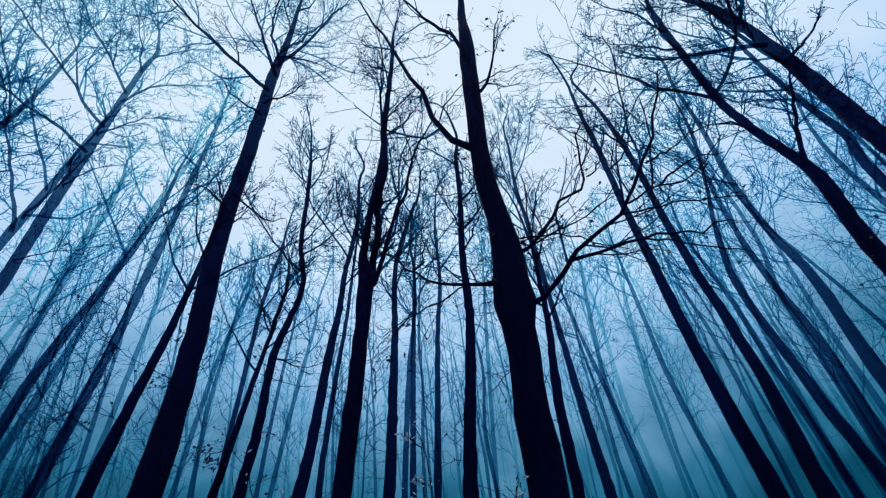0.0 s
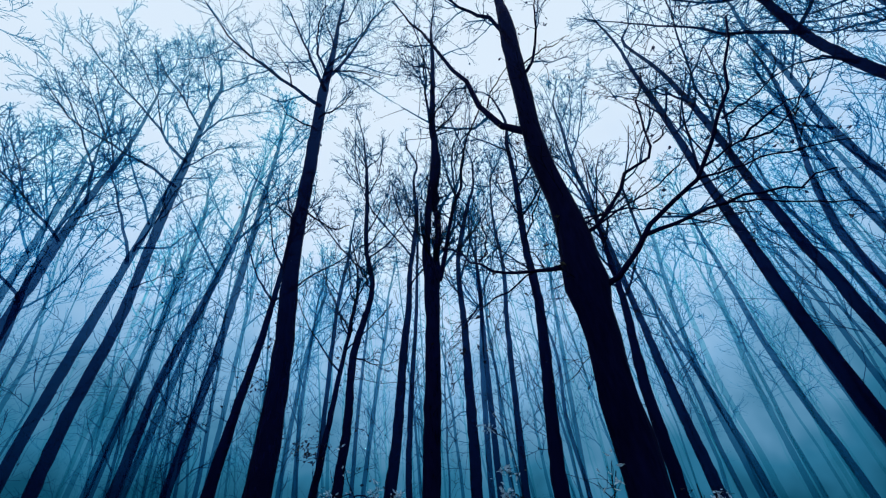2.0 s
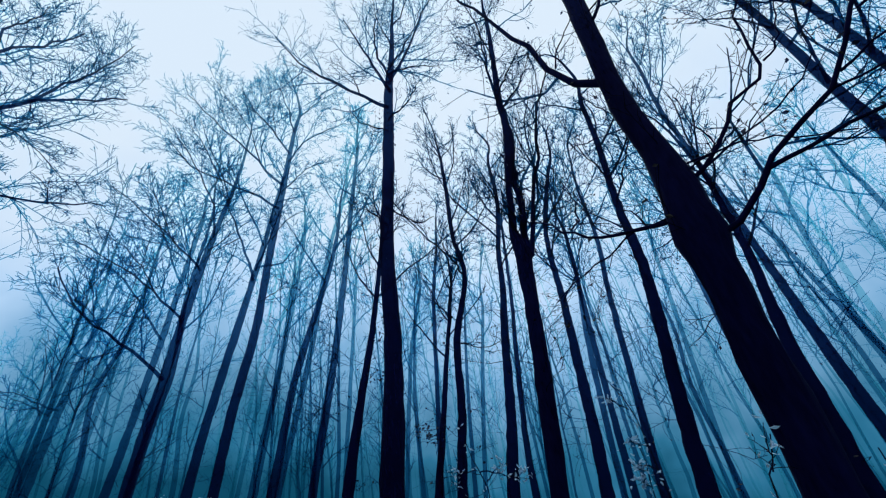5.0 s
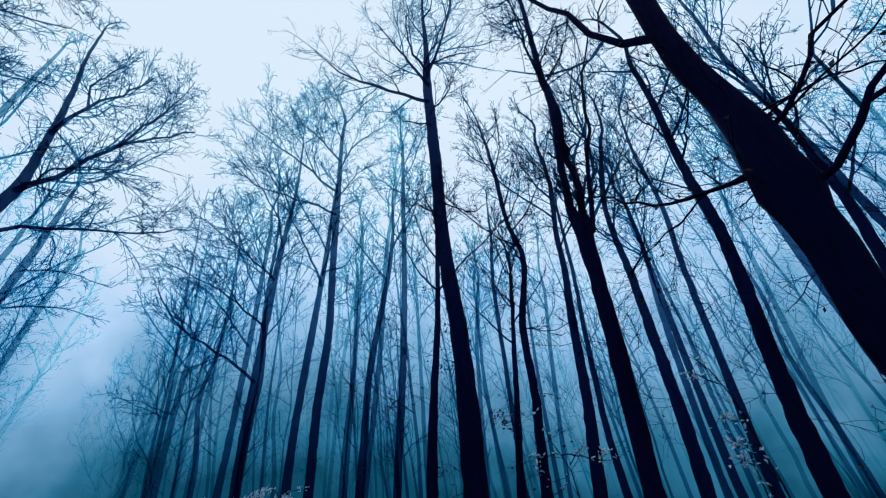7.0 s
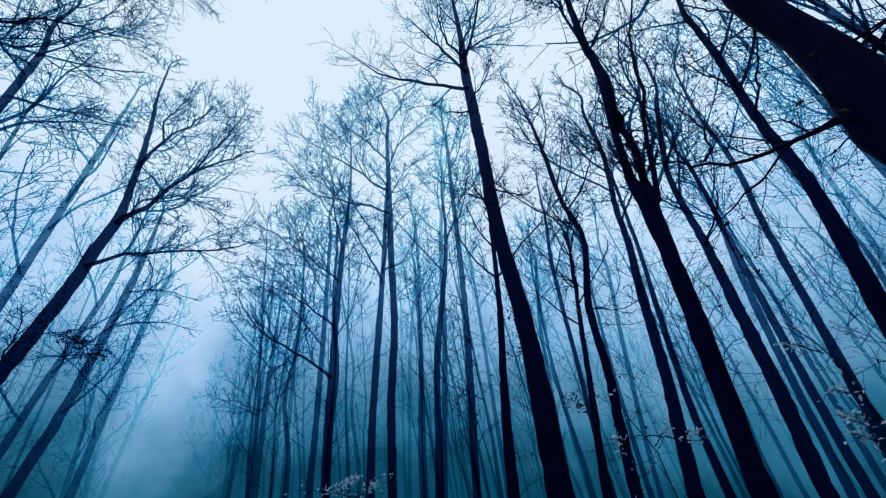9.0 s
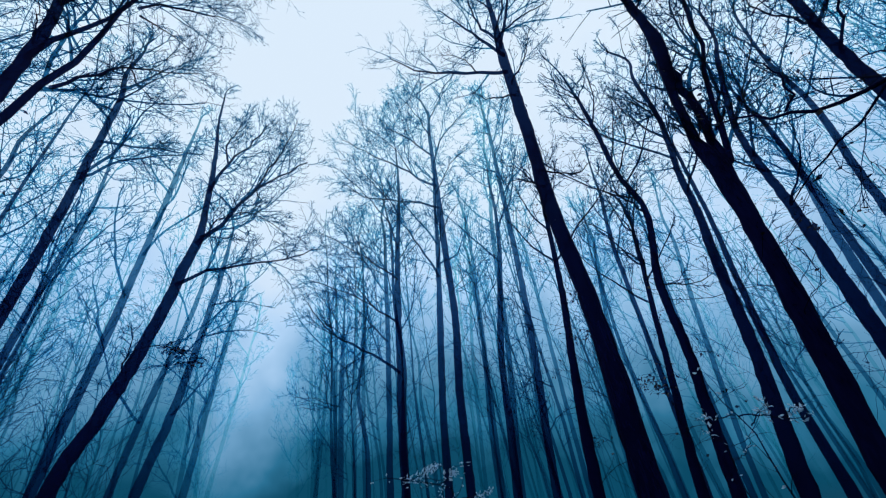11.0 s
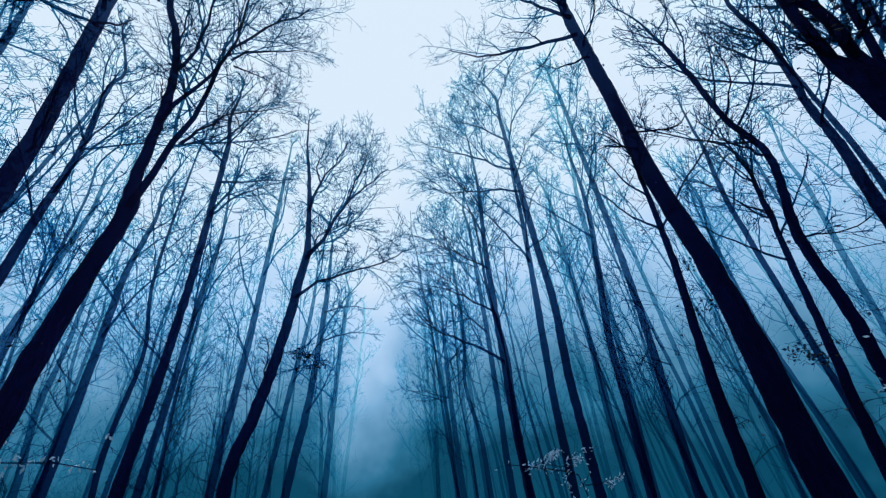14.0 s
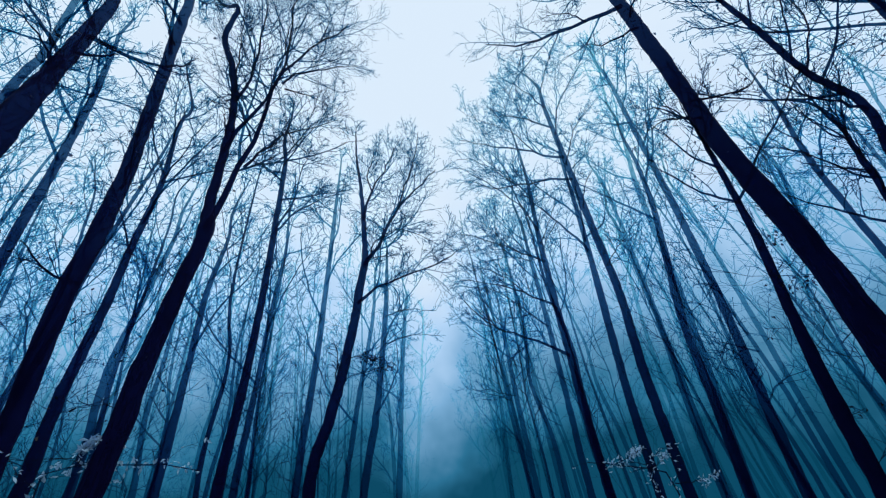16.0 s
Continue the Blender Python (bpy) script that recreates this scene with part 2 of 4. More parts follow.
# ---- trees ----
def crown_of(rng, boughs, thick, rich, coarse):
    """Branches, twigs and their tips on the boughs of one tree, denser on the rich ones. coarse: how thick its thinnest shoots are."""
    a, ra = sprout(rng, boughs, thick, (6, 7, 10, 12, 17)[rich], 0.12, (0.26, 0.54), (26, 52), 6 + (rich > 1), 0.17, 0.08, 0.0080 * coarse, 2.6)
    b, rb = sprout(rng, a, ra, (4, 5, 7, 8, 9)[rich], 0.12, (0.28, 0.58), (24, 54), 4, 0.21, 0.05, 0.0062 * coarse, 0.9)
    c, rc = sprout(rng, b, rb, (3, 3, 4, 4, 4)[rich], 0.15, (0.28, 0.62), (24, 58), 2 + (rich > 2), 0.24, 0.03, 0.0052 * coarse, 0.36)
    return [tubes(a, ra, 4 if rich > 1 else 3)], [tubes(b, rb, 3), tubes(c, rc, 3)], c[:, -1]


def oak(x, y, turn, bends, radii, top, limbs=(), rich=1, seed=1, crown=0.55, leaves=60, clumps=(), label=""):
    """A bare forest oak. bends: (height, sideways) of the stem from its foot; radii: (height, radius); top: the crown's height;
    limbs: (radius, ((sideways, height), ...)) of its large limbs, the radius as one number or from foot to tip; sideways runs along the tree's own x, turned by turn degrees;
    clumps: (sideways, height, spread, leaves, leaf length)."""
    rng = np.random.default_rng(seed)
    tree = new("oak_tree")
    tree.matrix_world = pose(x, y, 0, 0, 0, turn)
    tagged(tree, label, "tree", "bare trees of the wood")
    low = float(ground_height(np.float64(x), np.float64(y)))
    line = [(0, 0, low - 0.15)] + [(s, 0, h) for h, s in bends if h > 0.3]
    if top - line[-1][2] > 2.5:
        (s0, _, h0), (s1, _, h1) = line[-2], line[-1]
        slope, rest = 0.6 * (s1 - s0) / (h1 - h0), top - h1
        for k in (0.3, 0.6):
            line.append((s1 + slope * rest * k + rng.normal() * 0.12, rng.normal() * 0.15, h1 + rest * k))
    rings = 84 if rich > 1 else 40
    stem = resample(line, rings)
    stem[1:, :2] += rng.normal(size=(rings - 1, 2)) * 0.005
    hs, rs = [h for h, r in radii], [r for h, r in radii]
    last = stem[-1, 2]
    if hs[-1] < last - 0.5:
        hs, rs = hs + [last], rs + [max(rs[-1] * 0.5, 0.025)]
    rs[-1] = min(rs[-1], 0.045)
    base = rs[0] * (1 + 0.02 * hs[0])
    hs, rs = [low - 0.2, low, low + 0.35, low + 1.0] + [h for h in hs if h > 1.2], [base * 1.75, base * 1.5, base * 1.16, base * 1.03] + [r for h, r in zip(hs, rs) if h > 1.2]
    thick = np.interp(stem[:, 2], hs, rs) * (1 + rng.normal(size=rings) * 0.03)
    sides = 16 if rich > 1 else 9
    verts, quads = tubes(stem[None], thick[None], sides)
    foot = np.clip(1 - (verts[:, 2] - low) / 0.9, 0, 1)
    ang = np.tile(np.arange(sides), rings)
    lump = rng.normal(size=(rings, sides)).ravel() * 0.04 + 0.16 * foot * np.sin(ang * (2 * np.pi / sides) * 5)
    axis = np.repeat(stem, sides, axis=0)
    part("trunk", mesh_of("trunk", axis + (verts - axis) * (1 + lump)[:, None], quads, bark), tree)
    boughs, sizes = [], []
    for r, pts in limbs:
        s, h = pts[0]
        root = np.array([np.interp(h - 0.05, stem[:, 2], stem[:, k]) for k in range(3)])
        p = np.array([(s, 0, h) for s, h in pts], float)
        gap = np.hypot(p[0, 0] - root[0], p[0, 2] - root[2])
        if 0.04 < gap < 0.2 + 2.2 * np.interp(h, stem[:, 2], thick):
            p = np.vstack([root, p])
        shift = 0.0
        if gap > 0.1 + np.interp(h, stem[:, 2], thick) and boughs:
            old = np.concatenate(boughs)
            shift = old[np.argmin(np.hypot(old[:, 0] - s, old[:, 2] - h)), 1]
        run = np.concatenate([[0], np.cumsum(np.linalg.norm(np.diff(p, axis=0), axis=1))])
        p[:, 1] = shift + run * rng.uniform(-0.12, 0.12)
        p = resample(p, 12)
        p[2:] += rng.normal(size=(10, 3)) * 0.012 * run[-1] ** 0.5
        r, thin = r if isinstance(r, tuple) else (r, max(r * 0.3, 0.006))
        rr = r + (thin - r) * np.linspace(0, 1, 12) ** 0.7
        v, q = tubes(p[None], rr[None], 8)
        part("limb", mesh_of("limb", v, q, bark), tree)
        boughs.append(p)
        sizes.append(rr)
    # leaders that carry the stem on to the crown's top, and the limbs below them
    tip, tan = stem[-1], stem[-1] - stem[-5]
    tan = tan / np.linalg.norm(tan)
    free = []
    for k in range(3):
        d = tan + np.array([*(rng.normal(size=2) * (0.16 + 0.22 * (k > 0))), 0.0])
        free.append((tip, d, max(top - last, 0.8) * (1.0 if k == 0 else rng.uniform(0.6, 0.95)), thick[-1] * (0.9 if k == 0 else 0.6)))
    want = max(0 if len(limbs) > 5 else 2, (9 if rich > 1 else 8) - len(limbs))
    for h in np.linspace(top * crown, max(last - 0.2, top * crown + 0.5), want):
        h = min(h + rng.uniform(-0.4, 0.4), last - 0.05)
        foot_at = np.array([np.interp(h, stem[:, 2], stem[:, k]) for k in range(3)])
        a = rng.uniform(0, 2 * np.pi)
        out = rng.uniform(0.5, 1.3)
        free.append((foot_at, np.array([np.cos(a) * out, np.sin(a) * out, 1.0]), min((top - h) * rng.uniform(0.40, 0.72), 4.0),
                     min(np.interp(h, stem[:, 2], thick) * 0.45, 0.05)))
    grown, grown_r = [], []
    for root, d, size, r in free:
        p = [np.array(root)]
        d = d / np.linalg.norm(d)
        for k in range(11):
            d = d + rng.normal(size=3) * 0.11 + np.array([0, 0, 0.045])
            d /= np.linalg.norm(d)
            p.append(p[-1] + d * size / 11)
        grown.append(np.array(p))
        grown_r.append(np.linspace(r, max(r * 0.3, 0.008), 12))
    thick_ones = [tubes(np.array(grown), np.array(grown_r), 6)]
    more, pieces, tips = crown_of(rng, np.array(boughs + grown), np.array(sizes + grown_r), rich, min(max(math.hypot(x, y) / 8.0, 0.62), 2.0))
    pieces += more
    part("bough", mesh_of("bough", *joined(thick_ones), branch_bark), tree)["kind"] = "stuff"
    # short water shoots on the stem
    lo = int(rings * 0.2)
    shoot, rs2 = sprout(rng, stem[None, lo:], np.full((1, rings - lo), 0.008), 26 if rich > 1 else 10, 0.0, (0.03, 0.13), (45, 88), 6, 0.3, 0.05, 0.006)
    fork, rf = sprout(rng, shoot, rs2, 6, 0.2, (0.35, 0.7), (25, 65), 4, 0.25, 0.02, 0.0045)
    pieces += [tubes(shoot, rs2, 4), tubes(fork, rf, 3)]
    part("crown", mesh_of("crown", *joined(pieces), twig_bark), tree, "bare branching crown of thin twigs")
    if leaves:
        near = math.hypot(x, y) < 9
        pick = rng.choice(len(tips), min(leaves * (3 if near else 1), len(tips)), replace=False)
        spots = np.concatenate([tips[pick], fork[::2 if near else 6, -1]])
        part("withered_leaves", mesh_of("withered_leaves", *leaf_quads(rng, spots, 0.065), dead_leaf, False), tree,
             "few brown withered leaves")
    for s, h, size, many, blade in clumps:
        at = np.array([s, 0, h]) + rng.normal(size=(many, 3)) * np.array([size, size * 0.6, size * 0.45])
        part("leaf_spray", mesh_of("leaf_spray", *leaf_quads(rng, at, blade), dead_leaf, False), tree, "cluster of dark withered leaves")["kind"] = "stuff"
    return tree


def sapling(x, y, turn, stems, leaves=30, size=0.06, seed=1, label=""):
    """A thin young stem with its twigs and withered leaves. stems: (radius, ((sideways, height), ...)); the first rises from the ground."""
    rng = np.random.default_rng(seed)
    plant = new("sapling")
    plant.matrix_world = pose(x, y, 0, 0, 0, turn)
    tagged(plant, label, "sapling", "saplings of the understorey")
    lines, rads = [], []
    for k, (r, pts) in enumerate(stems):
        p = [(s, 0, h) for s, h in pts]
        if k == 0:
            p = [(p[0][0], 0, float(ground_height(np.float64(x), np.float64(y))) - 0.05)] + p
        p = np.array(p, float)
        p[:, 1] = np.linspace(0, rng.uniform(-0.15, 0.15), len(p))
        p = resample(p, 12)
        p[1:] += rng.normal(size=(11, 3)) * 0.008
        rr = np.linspace(r * 1.4, max(r * 0.5, 0.0035), 12)
        part("stem" if k == 0 else "twig", mesh_of("stem", *tubes(p[None], rr[None], 6), twig_bark), plant)
        lines.append(p)
        rads.append(rr)
    a, ra = sprout(rng, np.array(lines), np.array(rads), 5, 0.35, (0.08, 0.2), (30, 70), 5, 0.2, 0.03, 0.003)
    part("twig_spray", mesh_of("twig_spray", *tubes(a, ra, 3), twig_bark), plant)["kind"] = "stuff"
    runs = [resample(p[6:], 40) for p in lines]
    spots = np.concatenate([a[:, 2:].reshape(-1, 3)] + runs)
    pick = rng.choice(len(spots), leaves)
    at = spots[pick] + rng.normal(size=(leaves, 3)) * 0.02
    part("pale_leaves", mesh_of("pale_leaves", *leaf_quads(rng, at, size, 0.20), pale_leaf, False), plant, "pale curled withered leaves")
    return plant


# ---- the oaks of the wood, nearest first ----
first_limbs = ((0.062, ((0.16, 6.03), (0.01, 6.23), (-0.07, 6.46), (-0.85, 9.78), (-2.13, 14.72))), (0.050, ((0.52, 8.46), (0.38, 9.27), (-0.27, 10.7), (-0.63, 12.05))), (0.033, ((0.58, 7.35), (0.78, 7.62), (0.94, 7.99), (1.09, 8.62), (1.31, 9.2))), (0.040, ((0.43, 3.31), (0.82, 3.43), (1.05, 3.75), (1.59, 4.01), (2.14, 4.58), (2.35, 4.89), (2.92, 6.04))), (0.027, ((1.04, 3.72), (2.05, 3.79), (2.46, 3.69), (2.62, 3.75), (2.82, 3.74))),)
second_limbs = ((0.013, ((1.85, 3.78), (2.85, 3.4))), (0.015, ((1.74, 4.14), (2.65, 4.02), (3.0, 3.91))), (0.015, ((1.89, 4.26), (2.32, 4.38), (2.55, 4.35), (3.0, 4.64), (3.21, 4.85))), (0.017, ((2.3, 4.38), (2.69, 4.61), (2.91, 4.66), (3.13, 4.62))), (0.015, ((2.24, 4.68), (2.73, 4.88), (2.99, 5.07))), (0.030, ((0.47, 4.04), (0.63, 4.09), (0.9, 4.31), (1.19, 4.69), (1.57, 4.84), (1.66, 5.03), (1.71, 5.56), (1.82, 5.96), (2.06, 6.43))),)
third_limbs = ((0.017, ((0.65, 4.09), (1.49, 4.36), (1.72, 4.48), (1.94, 4.71))), (0.013, ((0.95, 4.15), (1.54, 3.76), (1.72, 3.71))), (0.015, ((0.86, 4.3), (0.79, 4.65), (0.83, 5.32))), (0.013, ((1.66, 5.03), (1.85, 5.15), (2.14, 5.79))), (0.033, ((0.06, 3.69), (-0.33, 3.79), (-0.74, 3.98), (-1.41, 4.65))), (0.017, ((-0.37, 3.79), (-0.52, 3.67), (-0.91, 3.58), (-1.41, 3.38))), (0.015, ((-0.91, 4.16), (-0.75, 4.34), (-0.78, 4.9))),)
fourth_limbs = ((0.017, ((-0.21, 7.14), (-0.06, 7.49), (0.3, 7.85), (0.43, 8.17))), (0.017, ((0.78, 7.62), (0.95, 7.7), (1.12, 7.62), (1.37, 7.69))), (0.013, ((0.26, 5.2), (-0.12, 6.26))), (0.013, ((0.22, 5.15), (-0.6, 5.46))),)
oak(0.47, 4.28, -8.9, ((1.27, 0.13), (1.6, 0.16), (2.07, 0.17), (2.6, 0.22), (2.96, 0.25), (3.39, 0.28), (3.55, 0.28), (4.14, 0.34), (4.48, 0.35), (4.9, 0.32), (5.45, 0.3), (6.06, 0.32), (6.7, 0.39), (7.45, 0.44), (8.28, 0.52), (9.21, 0.61)), ((1.3, 0.19), (1.6, 0.185), (2.1, 0.184), (2.6, 0.181), (3.0, 0.191), (3.4, 0.247), (3.5, 0.238), (4.1, 0.195), (4.5, 0.167), (4.9, 0.155), (5.5, 0.152), (6.1, 0.149), (6.7, 0.15), (7.4, 0.147), (8.3, 0.154), (9.2, 0.129)), 13.4,
    limbs=first_limbs + second_limbs + third_limbs + fourth_limbs,
    rich=1, seed=11, leaves=110, label="thick bare oak against the misty sky, standing in leaf litter")
oak(-1.96, 5.57, 16.6, ((1.48, 0.2), (2.69, 0.36), (3.8, 0.49), (4.4, 0.54), (4.89, 0.6), (5.27, 0.55), (5.7, 0.6), (6.38, 0.7), (6.95, 0.85), (7.58, 0.98), (8.29, 1.05), (8.88, 1.06), (10.4, 1.24), (12.24, 1.45)), ((1.5, 0.12), (2.7, 0.12), (3.8, 0.111), (4.4, 0.126), (4.9, 0.145), (5.3, 0.082), (5.7, 0.066), (6.4, 0.066), (6.9, 0.108), (7.6, 0.114), (8.3, 0.076), (8.9, 0.077), (10.4, 0.063), (12.2, 0.047)), 15.6,
    limbs=(((0.066, 0.062), ((0.66, 4.77), (0.84, 6.05), (0.91, 7.26))), ((0.052, 0.018), ((0.72, 4.76), (1.83, 8.61), (2.74, 10.82))), (0.03, ((1.06, 9.09), (1.45, 9.84), (1.97, 10.62))), (0.03, ((1.23, 10.16), (1.23, 11.46), (1.04, 12.74))), (0.03, ((1.02, 8.59), (1.62, 9.32), (2.11, 10.3))), (0.02, ((1.03, 5.86), (1.33, 6.2), (1.43, 6.47))),),
    rich=3, seed=12, leaves=110, label="slender forked bare oak against the misty sky, standing in leaf litter")
first_limbs = ((0.062, ((0.71, 6.22), (0.76, 6.83), (0.94, 7.67), (1.12, 9.65), (1.51, 11.69), (2.92, 15.13))), (0.045, ((0.61, 8.26), (0.77, 9.14), (1.35, 11.26), (1.28, 13.89), (1.34, 15.89))), (0.04, ((0.51, 9.88), (0.72, 11.41), (0.6, 16.9))), (0.026, ((0.5, 10.21), (0.25, 12.72), (0.23, 14.21))), (0.032, ((0.99, 7.83), (1.71, 9.45), (2.12, 9.81), (2.81, 10.68))), (0.03, ((1.38, 10.98), (1.85, 12.04), (3.54, 14.36))),)
second_limbs = ((0.022, ((1.45, 10.8), (2.09, 11.04), (2.58, 11.03))), (0.02, ((1.5, 11.63), (1.27, 12.58), (1.32, 14.3), (1.58, 16.26))), (0.022, ((2.09, 13.19), (2.34, 14.88), (2.43, 17.08))), (0.016, ((1.71, 9.45), (1.98, 9.04), (2.39, 9.01))), (0.02, ((0.56, 8.62), (0.34, 9.62))),)
oak(-5.53, -3.77, 121.2, ((2.38, 0.28), (3.09, 0.36), (3.35, 0.35), (4.08, 0.42), (4.99, 0.52), (5.88, 0.64), (6.32, 0.65), (6.75, 0.6), (7.48, 0.6), (8.29, 0.6), (9.2, 0.57), (10.18, 0.47), (11.16, 0.26), (12.16, -0.06)), ((2.4, 0.127), (3.1, 0.122), (3.3, 0.122), (4.1, 0.125), (5.0, 0.117), (5.9, 0.114), (6.3, 0.133), (6.7, 0.088), (7.5, 0.079), (8.3, 0.078), (9.2, 0.079), (10.2, 0.073), (11.2, 0.076), (12.2, 0.068)), 14.7,
    limbs=first_limbs + second_limbs,
    rich=4, seed=13, leaves=110, label="slender forked bare oak against the misty sky, beside the forest track")
first_limbs = ((0.055, ((0.5, 11.21), (-1.16, 12.8), (-1.86, 13.58), (-3.12, 15.89))), (0.062, ((0.65, 12.1), (-0.74, 17.01))), (0.04, ((0.75, 12.85), (1.57, 13.32), (2.4, 13.31))), (0.06, ((0.69, 12.39), (1.45, 14.29), (1.96, 16.11), (3.01, 19.15))), (0.03, ((0.92, 14.35), (0.55, 16.14), (0.27, 18.72))), (0.025, ((-0.17, 11.83), (-0.43, 12.79), (-0.87, 13.47))), (0.03, ((0.32, 6.95), (-0.11, 7.43), (-0.48, 7.51))), (0.03, ((0.35, 7.41), (1.03, 6.96), (1.43, 7.1))),)
second_limbs = ((0.04, ((0.8, 13.33), (1.5, 15.21), (2.36, 18.44))), (0.05, ((0.73, 12.7), (0.34, 14.57), (0.57, 17.42))), (0.03, ((0.58, 10.64), (1.29, 11.5), (1.61, 12.55))), (0.03, ((0.54, 10.15), (-0.15, 10.55), (-0.46, 11.13))), (0.03, ((1.04, 15.87), (1.65, 17.75), (2.08, 20.98))),)
oak(-4.43, 5.51, 37.1, ((1.81, 0.14), (3.76, 0.29), (6.16, 0.3), (7.8, 0.41), (10.28, 0.57), (11.96, 0.66), (14.0, 0.88), (16.27, 1.03)), ((1.8, 0.2), (3.8, 0.168), (6.2, 0.153), (7.8, 0.15), (10.3, 0.144), (12.0, 0.132), (14.0, 0.082), (16.3, 0.050)), 21.5,
    limbs=first_limbs + second_limbs,
    rich=3, seed=14, leaves=110, label="thick bare oak against the misty sky, standing in leaf litter")
oak(-4.6, -5.92, 142.3, ((7.29, 0.08), (9.04, 0.11), (10.75, 0.14), (12.03, 0.13)), ((7.3, 0.18), (9.0, 0.148), (10.8, 0.123), (12.0, 0.108)), 16.7,
    limbs=((0.04, ((0.15, 9.76), (0.41, 10.07), (0.68, 10.59))), (0.03, ((0.11, 9.04), (-0.36, 9.57), (-0.73, 9.75))),),
    rich=2, seed=15, leaves=110, label="thick bare oak against the misty sky, standing in leaf litter")
oak(-6.19, -4.89, 129.1, ((3.19, -0.13), (4.99, -0.21), (7.13, -0.17), (9.49, -0.26), (12.57, -0.46), (14.99, -0.59)), ((3.2, 0.125), (5.0, 0.131), (7.1, 0.128), (9.5, 0.123), (12.6, 0.13), (15.0, 0.115)), 21.4,
    limbs=((0.03, ((-0.16, 7.51), (-0.29, 9.4))), (0.04, ((-0.42, 11.44), (-0.07, 12.12), (0.07, 12.73))), (0.03, ((-0.18, 5.39), (-0.53, 5.47), (-0.91, 5.85))), (0.03, ((-0.46, 12.57), (-1.38, 14.34))),),
    rich=2, seed=16, leaves=110, label="slender bare oak against the misty sky, standing in leaf litter")
oak(-0.36, 7.91, 0.7, ((1.28, 0.17), (2.56, 0.34), (4.69, 0.7), (6.48, 0.8), (8.31, 1.02), (9.75, 1.11)), ((1.3, 0.14), (2.6, 0.122), (4.7, 0.103), (6.5, 0.08), (8.3, 0.07), (9.7, 0.054)), 12.8,
    limbs=((0.03, ((0.8, 6.48), (1.5, 7.63), (1.73, 8.7))), (0.03, ((0.89, 7.21), (0.61, 8.33), (0.56, 9.22))),),
    rich=2, seed=17, leaves=90, label="tall crooked bare oak against the misty sky, standing in leaf litter")
oak(-4.16, 7.03, 27.9, ((1.19, 0.18), (3.1, 0.46), (4.43, 0.58), (5.94, 1.0), (7.15, 0.89), (8.66, 0.94), (9.99, 0.95)), ((1.2, 0.105), (3.1, 0.085), (4.4, 0.077), (5.9, 0.058), (7.1, 0.054), (8.7, 0.053), (10.0, 0.042)), 11.9,
    limbs=((0.03, ((1.0, 5.94), (0.67, 6.65), (0.5, 7.45))), (0.02, ((0.56, 4.37), (1.15, 4.18), (1.65, 4.33))), (0.025, ((0.89, 7.15), (1.45, 8.14), (1.63, 9.12))),),
    rich=2, seed=18, leaves=30, label="slender crooked bare oak against the misty sky, standing in leaf litter")
oak(-5.86, 5.91, 41.9, ((1.47, 0.22), (3.09, 0.46), (4.76, 0.77), (6.55, 1.02), (7.99, 1.18)), ((1.5, 0.11), (3.1, 0.09), (4.8, 0.069), (6.5, 0.056)), 10.1,
    rich=1, seed=19, leaves=20, clumps=((0.81, 3.9, 0.15, 40, 0.075), (0.93, 4.72, 0.12, 25, 0.075),), label="slender bare oak against the misty sky, standing in leaf litter")
oak(1.6, 8.04, -12.1, ((1.01, 0.06), (1.94, 0.11), (2.75, 0.15), (3.44, 0.24), (3.98, 0.33), (4.68, 0.42), (5.61, 0.49), (6.52, 0.55)), ((1.0, 0.1), (1.9, 0.103), (2.8, 0.101), (3.4, 0.089), (4.0, 0.078), (4.7, 0.066), (5.6, 0.055), (6.5, 0.042)), 8.9,
    rich=1, seed=20, leaves=45, label="slender bare oak against the misty sky, standing in leaf litter")
oak(6.31, 5.21, -50.0, ((3.61, -0.07), (5.04, 0.01), (5.56, -0.02), (6.63, -0.22), (7.8, -0.34), (9.59, -0.3), (11.27, -0.22)), ((3.6, 0.115), (5.0, 0.107), (5.6, 0.081), (6.6, 0.077), (7.8, 0.078), (9.6, 0.07), (11.3, 0.057)), 14.4,
    limbs=((0.05, ((-0.0, 5.53), (0.27, 6.35), (0.87, 7.71))), (0.04, ((-0.34, 7.8), (-1.15, 9.33), (-3.11, 13.69))), (0.03, ((-0.3, 9.59), (-0.99, 10.73), (-1.68, 12.11))), (0.03, ((-0.22, 6.63), (-0.57, 7.29), (-1.27, 7.59))),),
    rich=2, seed=21, leaves=110, label="slender bare oak against the misty sky, standing in leaf litter")
oak(7.4, 4.51, -56.4, ((5.42, -0.33), (6.27, -0.35), (7.84, -0.4), (9.24, -0.47), (10.55, -0.65)), ((5.4, 0.14), (6.3, 0.132), (7.8, 0.116), (9.2, 0.095), (10.6, 0.074)), 13.5,
    limbs=((0.04, ((-0.4, 7.84), (0.06, 8.01), (0.44, 8.35))), (0.03, ((-0.47, 9.24), (-0.04, 10.66))),),
    rich=2, seed=22, leaves=110, label="tall bare oak against the misty sky, standing in leaf litter")
oak(-5.01, 7.48, 31.0, ((1.24, 0.24), (2.94, 0.57), (4.81, 0.94), (6.13, 1.21)), ((1.2, 0.1), (2.9, 0.067), (4.8, 0.049), (6.1, 0.04)), 8.3,
    rich=1, seed=23, leaves=20, clumps=((0.18, 2.89, 0.2, 60, 0.075), (0.29, 2.69, 0.15, 30, 0.075),), label="slender bare oak against the misty sky, standing in leaf litter")
